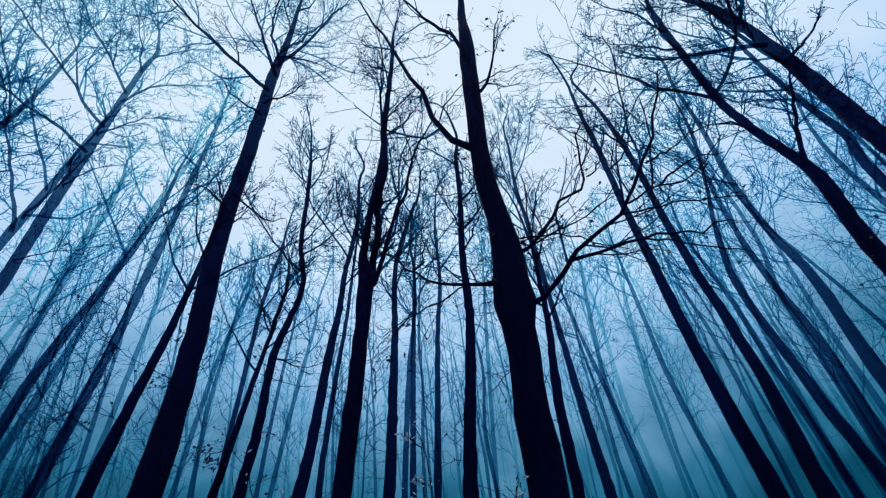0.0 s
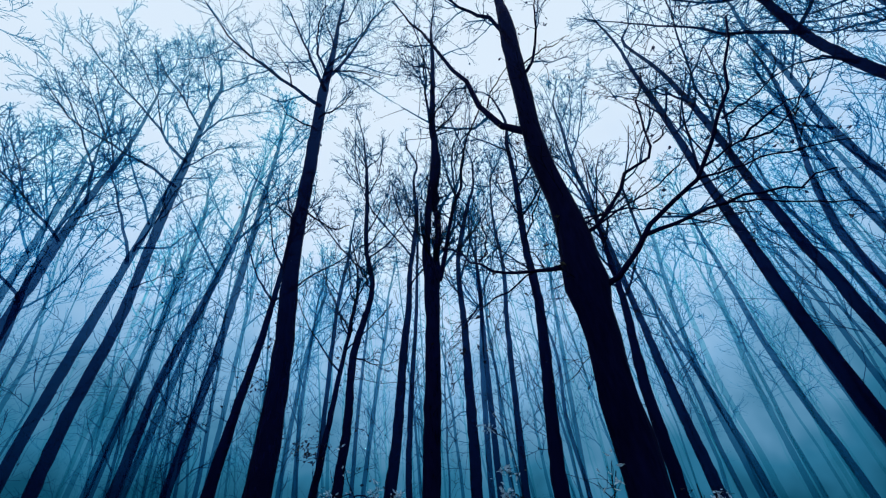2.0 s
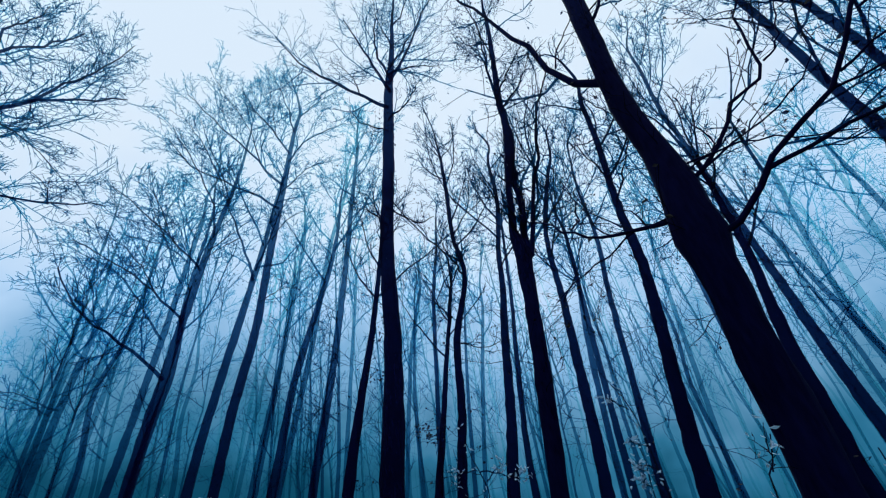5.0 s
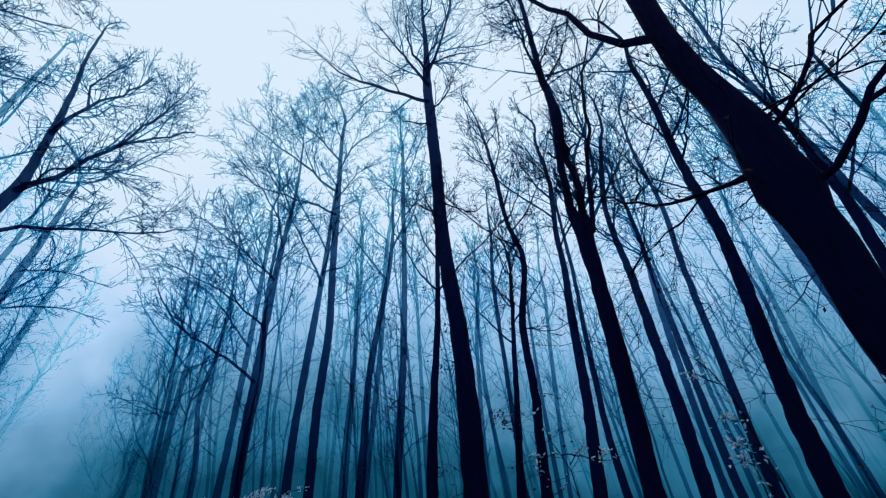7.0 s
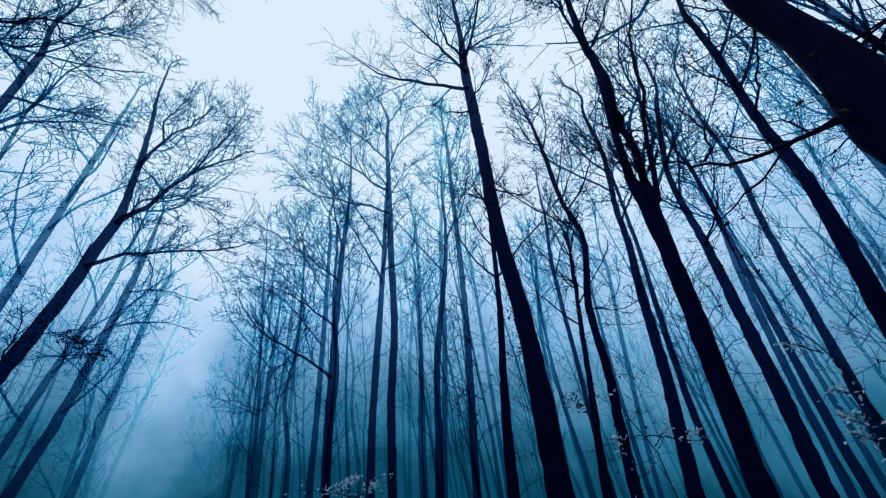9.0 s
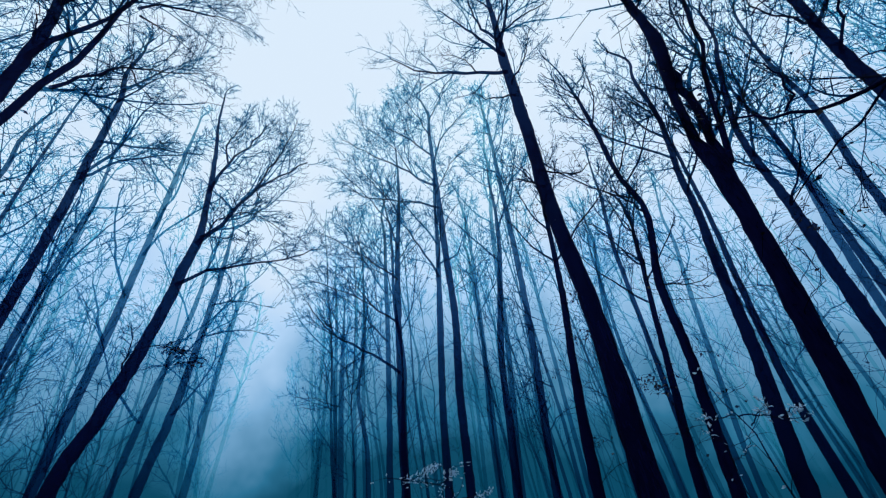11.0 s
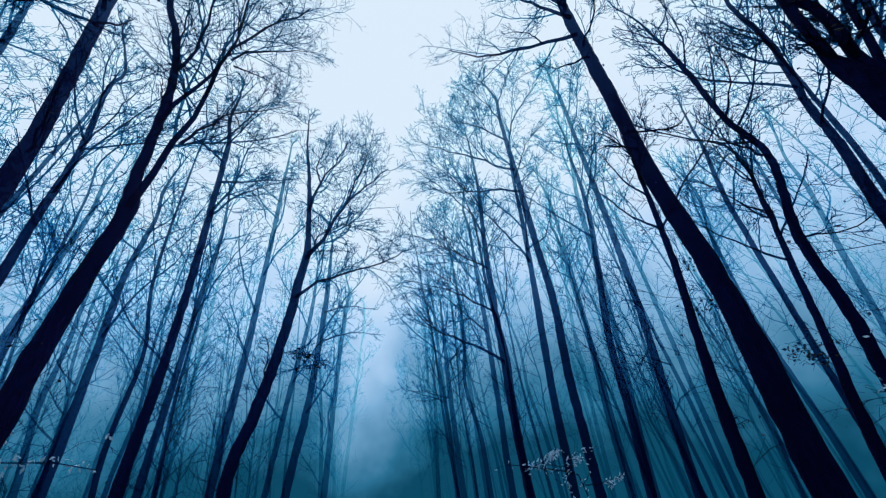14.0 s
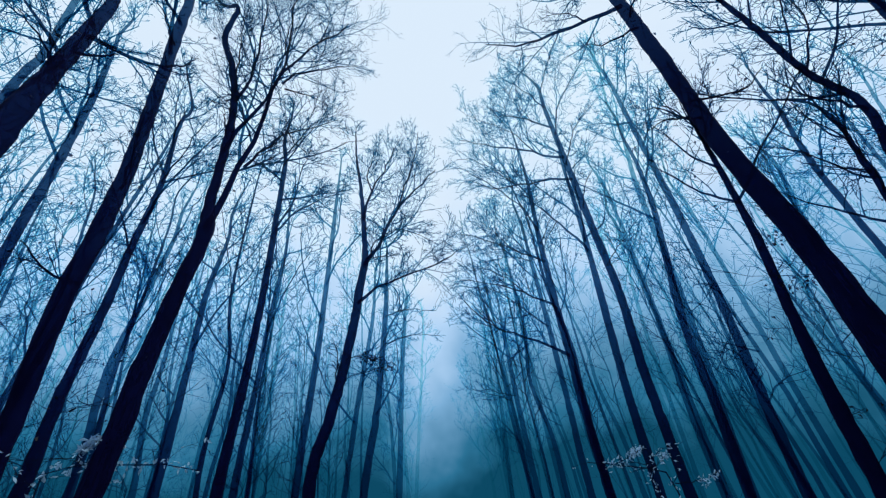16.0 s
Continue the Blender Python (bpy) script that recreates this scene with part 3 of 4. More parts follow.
oak(-3.92, 8.68, 21.9, ((1.0, 0.19), (2.87, 0.56), (4.65, 0.82), (6.22, 1.1), (7.22, 1.21), (9.07, 1.56), (10.76, 1.62)), ((1.0, 0.15), (2.9, 0.114), (4.7, 0.103), (6.2, 0.08), (7.2, 0.071), (9.1, 0.062), (10.8, 0.043)), 13.4,
    limbs=((0.03, ((1.56, 9.07), (1.29, 9.99), (0.83, 10.73))), (0.03, ((1.15, 6.71), (2.13, 8.03), (2.37, 8.98))),),
    rich=2, seed=24, leaves=45, label="tall bare oak against the misty sky, standing in leaf litter")
oak(5.01, 8.17, -31.2, ((1.03, -0.05), (2.56, -0.13), (4.29, -0.17), (6.01, -0.17), (7.39, -0.17), (10.12, -0.11), (11.7, -0.1)), ((1.0, 0.16), (2.6, 0.135), (4.3, 0.116), (6.0, 0.101), (7.4, 0.085), (10.1, 0.076), (11.7, 0.052)), 15.6,
    limbs=((0.04, ((-0.17, 7.39), (0.26, 9.13), (0.88, 10.35))), (0.03, ((-0.13, 9.42), (-0.56, 10.78), (-1.24, 11.77))),),
    rich=1, seed=25, leaves=90, label="tall bare oak against the misty sky, standing in leaf litter")
oak(5.73, 8.24, -35.0, ((0.93, 0.04), (2.52, 0.1), (4.0, 0.05), (6.04, -0.05), (7.63, -0.04), (9.52, -0.04), (11.45, -0.17)), ((0.9, 0.165), (2.5, 0.121), (4.0, 0.102), (6.0, 0.095), (7.6, 0.081), (9.5, 0.074), (11.4, 0.052)), 15.7,
    limbs=((0.04, ((-0.04, 7.63), (0.65, 9.42), (0.95, 10.95))), (0.04, ((-0.04, 9.52), (-0.46, 10.51), (-1.32, 11.41))),),
    rich=1, seed=26, leaves=30, label="tall bare oak against the misty sky, standing in leaf litter")
oak(-2.17, 9.82, 10.9, ((0.69, 0.08), (2.16, 0.24), (3.91, 0.4), (5.53, 0.54), (7.72, 0.69), (9.81, 1.35)), ((0.7, 0.135), (2.2, 0.129), (3.9, 0.117), (5.5, 0.091), (7.7, 0.066), (9.8, 0.057)), 12.5,
    limbs=((0.03, ((0.54, 5.53), (1.14, 6.22), (1.52, 7.24))), (0.03, ((0.58, 6.5), (0.31, 6.95), (0.18, 7.64))),),
    rich=2, seed=27, leaves=20, label="tall bare oak against the misty sky, standing in leaf litter")
oak(-9.87, -3.87, 109.8, ((2.78, 0.11), (4.47, 0.26), (7.0, 0.4), (9.67, 0.47), (12.67, 0.51)), ((2.8, 0.115), (4.5, 0.1), (7.0, 0.089), (9.7, 0.087), (12.7, 0.073)), 16.7,
    limbs=((0.03, ((0.51, 12.67), (1.86, 16.75))),),
    rich=3, seed=28, leaves=45, label="slender bare oak against the misty sky, standing in leaf litter")
first_limbs = (
    (0.070, ((1.53, 8.35), (1.94, 8.95), (2.32, 9.71), (2.74, 10.69), (3.11, 11.2), (3.63, 11.94), (4.4, 12.9))),
    (0.040, ((2.79, 10.75), (3.01, 11.57), (3.31, 12.55), (3.65, 13.63), (3.78, 14.6))),
    (0.055, ((1.57, 10.19), (1.72, 10.98), (1.87, 11.55), (2.2, 12.39), (2.67, 13.51), (3.0, 14.6))),
    (0.035, ((1.9, 11.65), (1.77, 12.49), (2.05, 13.53), (2.09, 14.4))),
    (0.050, ((1.35, 7.03), (1.61, 7.27), (1.95, 7.62), (2.56, 7.99), (3.59, 8.5), (4.37, 8.94), (4.79, 9.34), (5.4, 9.75))),
    (0.020, ((4.2, 8.86), (3.98, 9.32), (3.6, 9.46))),
    (0.028, ((1.73, 8.59), (1.92, 9.23), (2.32, 9.67), (2.85, 9.93), (3.6, 9.8), (3.99, 9.51))),
    (0.022, ((1.73, 8.59), (2.7, 8.78))),
    (0.020, ((2.83, 10.72), (3.03, 10.32), (2.81, 10.16))),
    (0.022, ((0.77, 4.83), (0.79, 5.29), (0.79, 5.71))),
    (0.014, ((1.02, 5.35), (1.55, 5.44), (2.1, 5.05))))
oak(-10.05, -2.29, 101.4, ((2.81, 0.31), (3.81, 0.62), (5.03, 0.94), (5.73, 1.09), (6.52, 1.26), (7.38, 1.38), (8.35, 1.56), (8.97, 1.59), (9.4, 1.58), (10.55, 1.56), (11.82, 1.5), (13.2, 1.38), (14.5, 1.38)), ((2.8, 0.13), (5.0, 0.125), (7.4, 0.118), (8.3, 0.112), (9.0, 0.085), (10.5, 0.072), (11.8, 0.055), (13.2, 0.038), (14.5, 0.026)), 15.6,
    limbs=first_limbs,
    rich=4, seed=29, leaves=90, clumps=((1.66, 5.32, 0.14, 36, 0.12), (2.0, 5.1, 0.10, 22, 0.12)), label="forked bare oak with a long level limb beside the track")
oak(-8.62, -6.44, 126.4, ((3.03, 0.03), (4.53, 0.02), (6.4, 0.13), (8.05, 0.17), (10.59, 0.25), (13.02, 0.12)), ((3.0, 0.115), (4.5, 0.101), (6.4, 0.09), (8.1, 0.078), (10.6, 0.072), (13.0, 0.056)), 16.6,
    limbs=((0.03, ((0.25, 10.59), (0.83, 13.79))), (0.03, ((0.17, 8.05), (-0.87, 10.52))),),
    rich=2, seed=30, leaves=30, label="slender bare oak against the misty sky, standing in leaf litter")
oak(-8.55, -8.22, 136.0, ((7.58, -0.39), (10.5, -0.47), (13.56, -0.61), (16.19, -0.84)), ((7.6, 0.1), (10.5, 0.1), (13.6, 0.088), (16.2, 0.065)), 19.3,
    rich=2, seed=31, leaves=20, label="slender bare oak against the misty sky, standing in leaf litter")
oak(-7.63, -9.33, 143.9, ((11.88, -0.56), (14.29, -0.55), (17.42, -0.82)), ((11.9, 0.095), (14.3, 0.098), (17.4, 0.087)), 21.6,
    rich=1, seed=32, leaves=45, label="slender bare oak against the misty sky, standing in leaf litter")
oak(-4.05, 11.06, 18.9, ((1.0, 0.05), (2.62, 0.12), (4.84, 0.4), (6.69, 0.68)), ((1.0, 0.11), (2.6, 0.084), (4.8, 0.074), (6.7, 0.058)), 15.4,
    rich=1, seed=33, leaves=90, label="slender bare oak against the misty sky, standing in leaf litter")
oak(3.2, 11.54, -15.8, ((0.81, -0.02), (3.22, -0.06), (6.26, -0.04), (9.38, -0.02), (11.52, -0.03), (13.53, 0.16)), ((0.8, 0.15), (3.2, 0.112), (6.3, 0.083), (9.4, 0.074), (11.5, 0.068), (13.5, 0.052)), 17.3,
    limbs=((0.03, ((-0.02, 9.38), (0.65, 10.63), (1.39, 11.08))), (0.03, ((-0.02, 10.81), (-0.24, 11.75), (-0.79, 12.58))),),
    rich=2, seed=34, leaves=30, label="tall crooked bare oak against the misty sky, standing in leaf litter")
oak(9.72, 7.02, -54.0, ((6.06, -0.02), (7.49, 0.11), (8.89, -0.0), (10.71, -0.07), (12.4, -0.05)), ((6.1, 0.095), (7.5, 0.088), (8.9, 0.073), (10.7, 0.058), (12.4, 0.041)), 15.2,
    rich=2, seed=35, leaves=20, label="slender bare oak against the misty sky, standing in leaf litter")
oak(-1.32, 12.3, 4.9, ((1.52, 0.17), (3.95, 0.44), (6.31, 0.72), (8.39, 1.04)), ((1.5, 0.11), (3.9, 0.093), (6.3, 0.085), (8.4, 0.065)), 15.6,
    rich=1, seed=36, leaves=45, label="slender bare oak against the misty sky, standing in leaf litter")
oak(-10.79, 6.69, 56.8, ((1.86, 0.13), (4.53, 0.31), (6.75, 0.59), (10.05, 0.73), (13.35, 0.9), (16.3, 1.04)), ((1.9, 0.13), (4.5, 0.131), (6.8, 0.125), (10.0, 0.12), (13.3, 0.111), (16.3, 0.081)), 21.4,
    limbs=(
    (0.05, ((0.69, 11.86), (-0.07, 12.2), (-1.26, 12.51), (-2.36, 12.91), (-3.19, 13.8))),
    (0.055, ((0.72, 13.1), (-0.43, 14.32), (-1.63, 15.38), (-3.19, 16.89))),
    (0.05, ((0.93, 15.0), (0.2, 16.25), (-0.74, 17.54), (-1.43, 19.04))),
    (0.042, ((1.04, 16.42), (0.68, 18.02), (0.19, 19.48), (-0.35, 21.07))),
    (0.04, ((0.81, 12.63), (1.61, 14.07), (2.51, 15.02))),
    (0.05, ((0.99, 14.52), (1.64, 16.23), (2.6, 17.54), (3.44, 18.55))),
    (0.04, ((1.19, 17.54), (1.99, 19.31), (2.92, 20.94))),
    (0.03, ((-1.26, 12.51), (-1.97, 13.87), (-2.9, 15.35), (-3.57, 15.82))),
    (0.028, ((-0.1, 13.96), (-0.75, 15.64), (-1.57, 16.83), (-2.59, 18.4))),
    (0.026, ((0.3, 16.08), (0.05, 17.86), (-0.33, 19.74))),
    (0.026, ((0.6, 7.8), (1.26, 8.32), (1.75, 8.55))),
    (0.03, ((0.7, 10.35), (1.19, 11.37), (1.85, 12.07))),),
    rich=3, seed=37, leaves=90, label="tall bare oak against the misty sky, standing in leaf litter")
oak(8.7, 10.26, -39.8, ((0.8, -0.12), (2.16, -0.31), (3.79, -0.45), (5.62, -0.57), (7.29, -0.33), (9.06, 0.16)), ((0.8, 0.15), (2.2, 0.127), (3.8, 0.114), (5.6, 0.099), (7.3, 0.076), (9.1, 0.052)), 15.7,
    rich=1, seed=38, leaves=30, label="tall bare oak against the misty sky, standing in leaf litter")
oak(-7.29, 11.77, 30.2, ((2.21, 0.17), (5.52, 0.44), (8.43, 0.69), (10.5, 1.06)), ((2.2, 0.08), (5.5, 0.073), (8.4, 0.072), (10.5, 0.056)), 13.7,
    limbs=((0.03, ((0.76, 8.79), (0.12, 9.72), (-0.5, 10.11))),),
    rich=1, seed=39, leaves=20, label="slender bare oak against the misty sky, standing in leaf litter")
oak(-2.15, 13.64, 8.1, ((1.45, 0.12), (3.95, 0.32), (6.68, 0.56), (9.58, 0.83)), ((1.5, 0.11), (4.0, 0.096), (6.7, 0.088), (9.6, 0.065)), 13.5,
    rich=1, seed=40, leaves=45, label="slender bare oak against the misty sky, standing in leaf litter")
oak(-12.8, -6.51, 115.8, ((3.39, 0.15), (6.21, 0.22), (9.25, 0.23), (11.74, 0.5)), ((3.4, 0.13), (6.2, 0.104), (9.3, 0.092), (11.7, 0.064)), 16.4,
    rich=1, seed=41, crown=0.46, leaves=90, label="tall bare oak against the misty sky, standing in leaf litter")
oak(-12.36, 6.87, 59.6, ((2.01, 0.17), (4.59, 0.4), (7.89, 0.83), (11.08, 1.23)), ((2.0, 0.135), (4.6, 0.133), (7.9, 0.119), (11.1, 0.097)), 17.6,
    limbs=(
    (0.06, ((1.06, 9.39), (0.59, 10.74), (0.08, 11.99), (-0.37, 13.15), (-0.84, 14.59))),
    (0.045, ((1.03, 9.87), (1.38, 11.12), (1.53, 12.38), (2.04, 13.62))),
    (0.028, ((0.35, 11.37), (-0.3, 10.69), (-0.81, 9.95))),),
    rich=1, seed=42, leaves=30, clumps=((0.2, 9.32, 0.4, 60, 0.075),), label="tall forked bare oak against the misty sky, standing in leaf litter")
oak(-12.89, 5.78, 64.9, ((2.2, 0.07), (4.05, 0.14), (5.87, 0.27), (8.01, 0.41), (10.85, 0.65), (13.02, 0.92)), ((2.2, 0.13), (4.1, 0.132), (5.9, 0.124), (8.0, 0.125), (10.9, 0.103), (13.0, 0.074)), 20.1,
    limbs=(
    (0.06, ((0.2, 5.71), (-0.44, 6.32), (-1.22, 6.85), (-2.03, 7.35), (-2.44, 7.78), (-3.0, 8.76))),
    (0.05, ((0.43, 7.51), (-0.15, 8.05), (-1.18, 8.85), (-2.29, 9.48), (-2.99, 9.81))),
    (0.05, ((0.53, 9.56), (-0.05, 10.08), (-0.81, 10.77), (-1.86, 11.61), (-2.64, 12.11))),
    (0.048, ((0.69, 11.1), (0.36, 12.67), (-0.49, 14.29), (-1.72, 16.25))),
    (0.042, ((0.93, 12.87), (0.42, 14.45), (-0.39, 16.24), (-1.1, 18.05))),
    (0.028, ((-0.55, 8.38), (-1.23, 9.44), (-1.99, 10.16), (-2.7, 10.45))),
    (0.028, ((-0.59, 10.57), (-1.29, 12.12), (-1.98, 13.12))),
    (0.03, ((0.65, 10.45), (1.33, 11.52), (1.96, 12.7))),
    (0.024, ((-2.03, 7.35), (-2.18, 8.09), (-1.85, 8.65))),),
    rich=3, seed=43, leaves=20, label="tall bare oak against the misty sky, beside the forest track")
oak(9.93, 10.3, -44.1, ((2.64, 0.04), (4.02, 0.08), (5.62, 0.13), (7.06, -0.05), (9.12, -0.1), (11.35, 0.1), (14.32, 0.24)), ((2.6, 0.165), (4.0, 0.139), (5.6, 0.117), (7.1, 0.101), (9.1, 0.097), (11.4, 0.078), (14.3, 0.054)), 18.6,
    limbs=((0.04, ((-0.1, 9.12), (-0.69, 10.05), (-1.03, 11.53))), (0.04, ((0.1, 11.35), (1.07, 12.93), (1.59, 14.87))),),
    rich=1, seed=44, leaves=45, label="tall bare oak against the misty sky, standing in leaf litter")
oak(-11.79, 8.82, 50.8, ((3.19, 0.57), (5.9, 0.9), (8.59, 1.52), (10.63, 1.98), (12.85, 2.29)), ((3.2, 0.14), (5.9, 0.122), (8.6, 0.117), (10.6, 0.096), (12.8, 0.07)), 17.3,
    rich=1, seed=45, leaves=90, label="tall bare oak against the misty sky, standing in leaf litter")
oak(-11.24, 10.13, 46.3, ((1.83, 0.25), (6.82, 0.92), (11.16, 1.33), (14.63, 1.59), (18.45, 1.91)), ((1.8, 0.14), (6.8, 0.125), (11.2, 0.117), (14.6, 0.101), (18.4, 0.08)), 23.1,
    rich=2, seed=46, leaves=30, label="tall bare oak against the misty sky, standing in leaf litter")
oak(-14.67, -5.28, 108.1, ((3.37, 0.25), (6.16, 0.46), (9.5, 0.66), (12.32, 0.92)), ((3.4, 0.12), (6.2, 0.1), (9.5, 0.083), (12.3, 0.069)), 17.0,
    rich=1, seed=47, crown=0.36, leaves=20, clumps=((0.56, 6.06, 0.35, 70, 0.075),), label="slender bare oak against the misty sky, standing in leaf litter")
oak(10.25, 11.7, -41.4, ((1.46, 0.04), (3.85, 0.12), (6.68, -0.09), (9.2, -0.02), (11.23, 0.19)), ((1.5, 0.14), (3.8, 0.105), (6.7, 0.098), (9.2, 0.082), (11.2, 0.065)), 15.1,
    rich=1, seed=48, leaves=45, label="tall bare oak against the misty sky, standing in leaf litter")
oak(1.97, 15.58, -8.5, ((3.25, 0.2), (5.92, 0.27), (8.85, 0.42), (10.98, 0.61), (13.49, 0.83)), ((3.2, 0.135), (5.9, 0.119), (8.8, 0.093), (11.0, 0.079), (13.5, 0.062)), 17.2,
    rich=1, seed=49, leaves=90, label="tall bare oak against the misty sky, standing in leaf litter")
oak(-15.81, -3.7, 101.2, ((3.87, 0.31), (8.18, 0.75), (13.55, 1.15), (17.21, 1.37)), ((3.9, 0.13), (8.2, 0.122), (13.6, 0.107), (17.2, 0.075)), 21.1,
    rich=1, seed=50, crown=0.36, leaves=30, label="tall bare oak against the misty sky, standing in leaf litter")
oak(-2.85, 15.72, 9.2, ((2.47, 0.3), (6.3, 0.75), (9.18, 1.23)), ((2.5, 0.11), (6.3, 0.104), (9.2, 0.077)), 15.7,
    rich=1, seed=51, leaves=20, clumps=((0.86, 4.83, 0.2, 25, 0.075),), label="slender bare oak against the misty sky, standing in leaf litter")
oak(-14.06, -9.38, 122.8, ((3.89, 0.19), (7.31, 0.05), (10.28, 0.36), (13.03, 0.63)), ((3.9, 0.12), (7.3, 0.113), (10.3, 0.093), (13.0, 0.074)), 18.0,
    limbs=((0.04, ((0.63, 13.03), (1.35, 16.97))),),
    rich=1, seed=52, crown=0.46, leaves=45, label="slender bare oak against the misty sky, standing in leaf litter")
oak(-16.86, -1.68, 93.3, ((3.04, 0.4), (6.01, 1.02), (10.49, 1.59), (13.82, 1.83)), ((3.0, 0.15), (6.0, 0.136), (10.5, 0.12), (13.8, 0.089)), 15.8,
    limbs=((0.04, ((1.55, 9.86), (2.55, 10.09), (3.9, 9.86))), (0.04, ((1.4, 8.47), (2.71, 8.92), (4.03, 8.83))), (0.04, ((1.25, 7.45), (-0.31, 7.11))), (0.04, ((1.68, 11.72), (2.75, 12.35), (3.88, 11.96))),),
    rich=1, seed=53, crown=0.36, leaves=90, clumps=((0.76, 7.75, 0.30, 30, 0.075),), label="tall bare oak against the misty sky, beside the forest track")
oak(-16.16, 6.63, 66.7, ((2.63, 0.15), (4.72, 0.3), (8.48, 0.54), (11.74, 0.7), (14.19, 0.83)), ((2.6, 0.13), (4.7, 0.119), (8.5, 0.11), (11.7, 0.094), (14.2, 0.072)), 19.2,
    limbs=((0.05, ((0.44, 8.22), (-0.52, 9.62), (-1.57, 10.8), (-3.08, 11.56))), (0.04, ((0.7, 11.74), (-0.38, 12.38), (-1.7, 12.52))),),
    rich=3, seed=54, leaves=30, label="tall bare oak against the misty sky, beside the forest track")
oak(-18.48, -2.61, 95.6, ((3.3, 0.51), (6.79, 1.08), (10.53, 1.82), (13.57, 2.08)), ((3.3, 0.12), (6.8, 0.112), (10.5, 0.099), (13.6, 0.078)), 16.0,
    rich=1, seed=55, crown=0.36, leaves=20, label="slender bare oak fading in mist, standing in leaf litter")
oak(-14.97, 11.77, 50.3, ((2.13, 0.34), (8.44, 1.33), (14.34, 2.03), (18.77, 2.89)), ((2.1, 0.13), (8.4, 0.13), (14.3, 0.118), (18.8, 0.093)), 27.7,
    rich=1, seed=56, leaves=45, label="tall bare oak fading in mist, standing in leaf litter")
oak(8.84, 16.97, -27.3, ((0.71, -0.06), (4.46, -0.36), (8.05, -0.31), (10.2, -0.28)), ((0.7, 0.12), (4.5, 0.109), (8.1, 0.09), (10.2, 0.06)), 15.3,
    rich=1, seed=57, leaves=90, label="slender bare oak fading in mist, standing in leaf litter")
oak(-15.84, 11.56, 52.7, ((2.49, 0.24), (8.84, 0.85), (14.97, 1.36)), ((2.5, 0.11), (8.8, 0.104), (15.0, 0.086)), 19.6,
    rich=1, seed=58, leaves=30, clumps=((0.4, 6.3, 0.4, 60, 0.075),), label="slender bare oak fading in mist, standing in leaf litter")
oak(-15.99, 11.52, 53.2, ((3.65, 0.32), (7.93, 0.84), (13.18, 1.15)), ((3.7, 0.12), (7.9, 0.104), (13.2, 0.081)), 17.6,
    rich=1, seed=59, leaves=20, label="slender bare oak fading in mist, standing in leaf litter")
oak(-19.39, 5.82, 71.9, ((2.29, 0.05), (6.41, 0.14), (9.24, 0.28), (11.52, 0.4)), ((2.3, 0.13), (6.4, 0.122), (9.2, 0.103), (11.5, 0.078)), 13.8,
    limbs=((0.04, ((-0.09, 6.27), (-1.26, 6.78), (-2.1, 6.95))),),
    rich=1, seed=60, leaves=45, label="tall bare oak fading in mist, beside the forest track")
oak(-9.0, 18.05, 25.3, ((2.14, 0.36), (7.18, 1.21), (10.26, 1.82)), ((2.1, 0.1), (7.2, 0.102), (10.3, 0.079)), 15.2,
    rich=1, seed=61, leaves=90, label="slender bare oak fading in mist, standing in leaf litter")
oak(-12.23, 16.54, 35.0, ((2.75, 0.45), (8.34, 1.12), (12.35, 2.0)), ((2.7, 0.1), (8.3, 0.103), (12.4, 0.082)), 16.2,
    rich=1, seed=62, leaves=30, label="slender bare oak fading in mist, standing in leaf litter")
oak(-20.98, -0.33, 88.9, ((3.22, 0.37), (8.67, 0.94), (12.52, 1.46)), ((3.2, 0.14), (8.7, 0.121), (12.5, 0.084)), 15.3,
    rich=1, seed=63, crown=0.36, leaves=20, label="tall bare oak fading in mist, beside the forest track")
oak(6.87, 19.78, -19.1, ((1.01, -0.02), (5.11, -0.09), (9.45, 0.39), (11.46, 0.73)), ((1.0, 0.12), (5.1, 0.113), (9.5, 0.099), (11.5, 0.074)), 15.6,
    rich=1, seed=64, leaves=45, label="slender bare oak fading in mist, standing in leaf litter")
oak(-14.59, 15.46, 42.7, ((3.14, 0.18), (8.79, 0.5), (13.62, 0.77)), ((3.1, 0.11), (8.8, 0.101), (13.6, 0.081)), 18.9,
    rich=1, seed=65, leaves=90, label="slender bare oak fading in mist, standing in leaf litter")
oak(0.63, 22.13, -2.4, ((2.27, 0.27), (10.09, 1.22), (13.82, 1.73)), ((2.3, 0.11), (10.1, 0.101), (13.8, 0.073)), 18.4,
    rich=1, seed=66, leaves=30, label="slender bare oak fading in mist, standing in leaf litter")
oak(-21.67, 6.24, 73.5, ((3.34, 0.06), (7.84, 0.14), (10.95, 0.22), (13.46, 0.23)), ((3.3, 0.12), (7.8, 0.108), (10.9, 0.088)), 16.6,
    limbs=((0.04, ((0.08, 6.6), (-2.17, 7.69))),),
    rich=1, seed=67, leaves=20, label="slender bare oak fading in mist, beside the forest track")
oak(-21.63, 7.69, 69.0, ((2.67, 0.11), (8.08, 0.27), (11.39, 0.45)), ((2.7, 0.12), (8.1, 0.109), (11.4, 0.084)), 14.7,
    rich=1, seed=68, leaves=45, label="slender bare oak fading in mist, standing in leaf litter")
oak(-23.07, 7.62, 71.0, ((3.35, 0.16), (8.28, 0.35), (10.6, 0.5), (13.63, 0.66)), ((3.3, 0.12), (8.3, 0.106), (10.6, 0.096)), 17.6,
    rich=1, seed=69, leaves=90, label="slender bare oak fading in mist, standing in leaf litter")
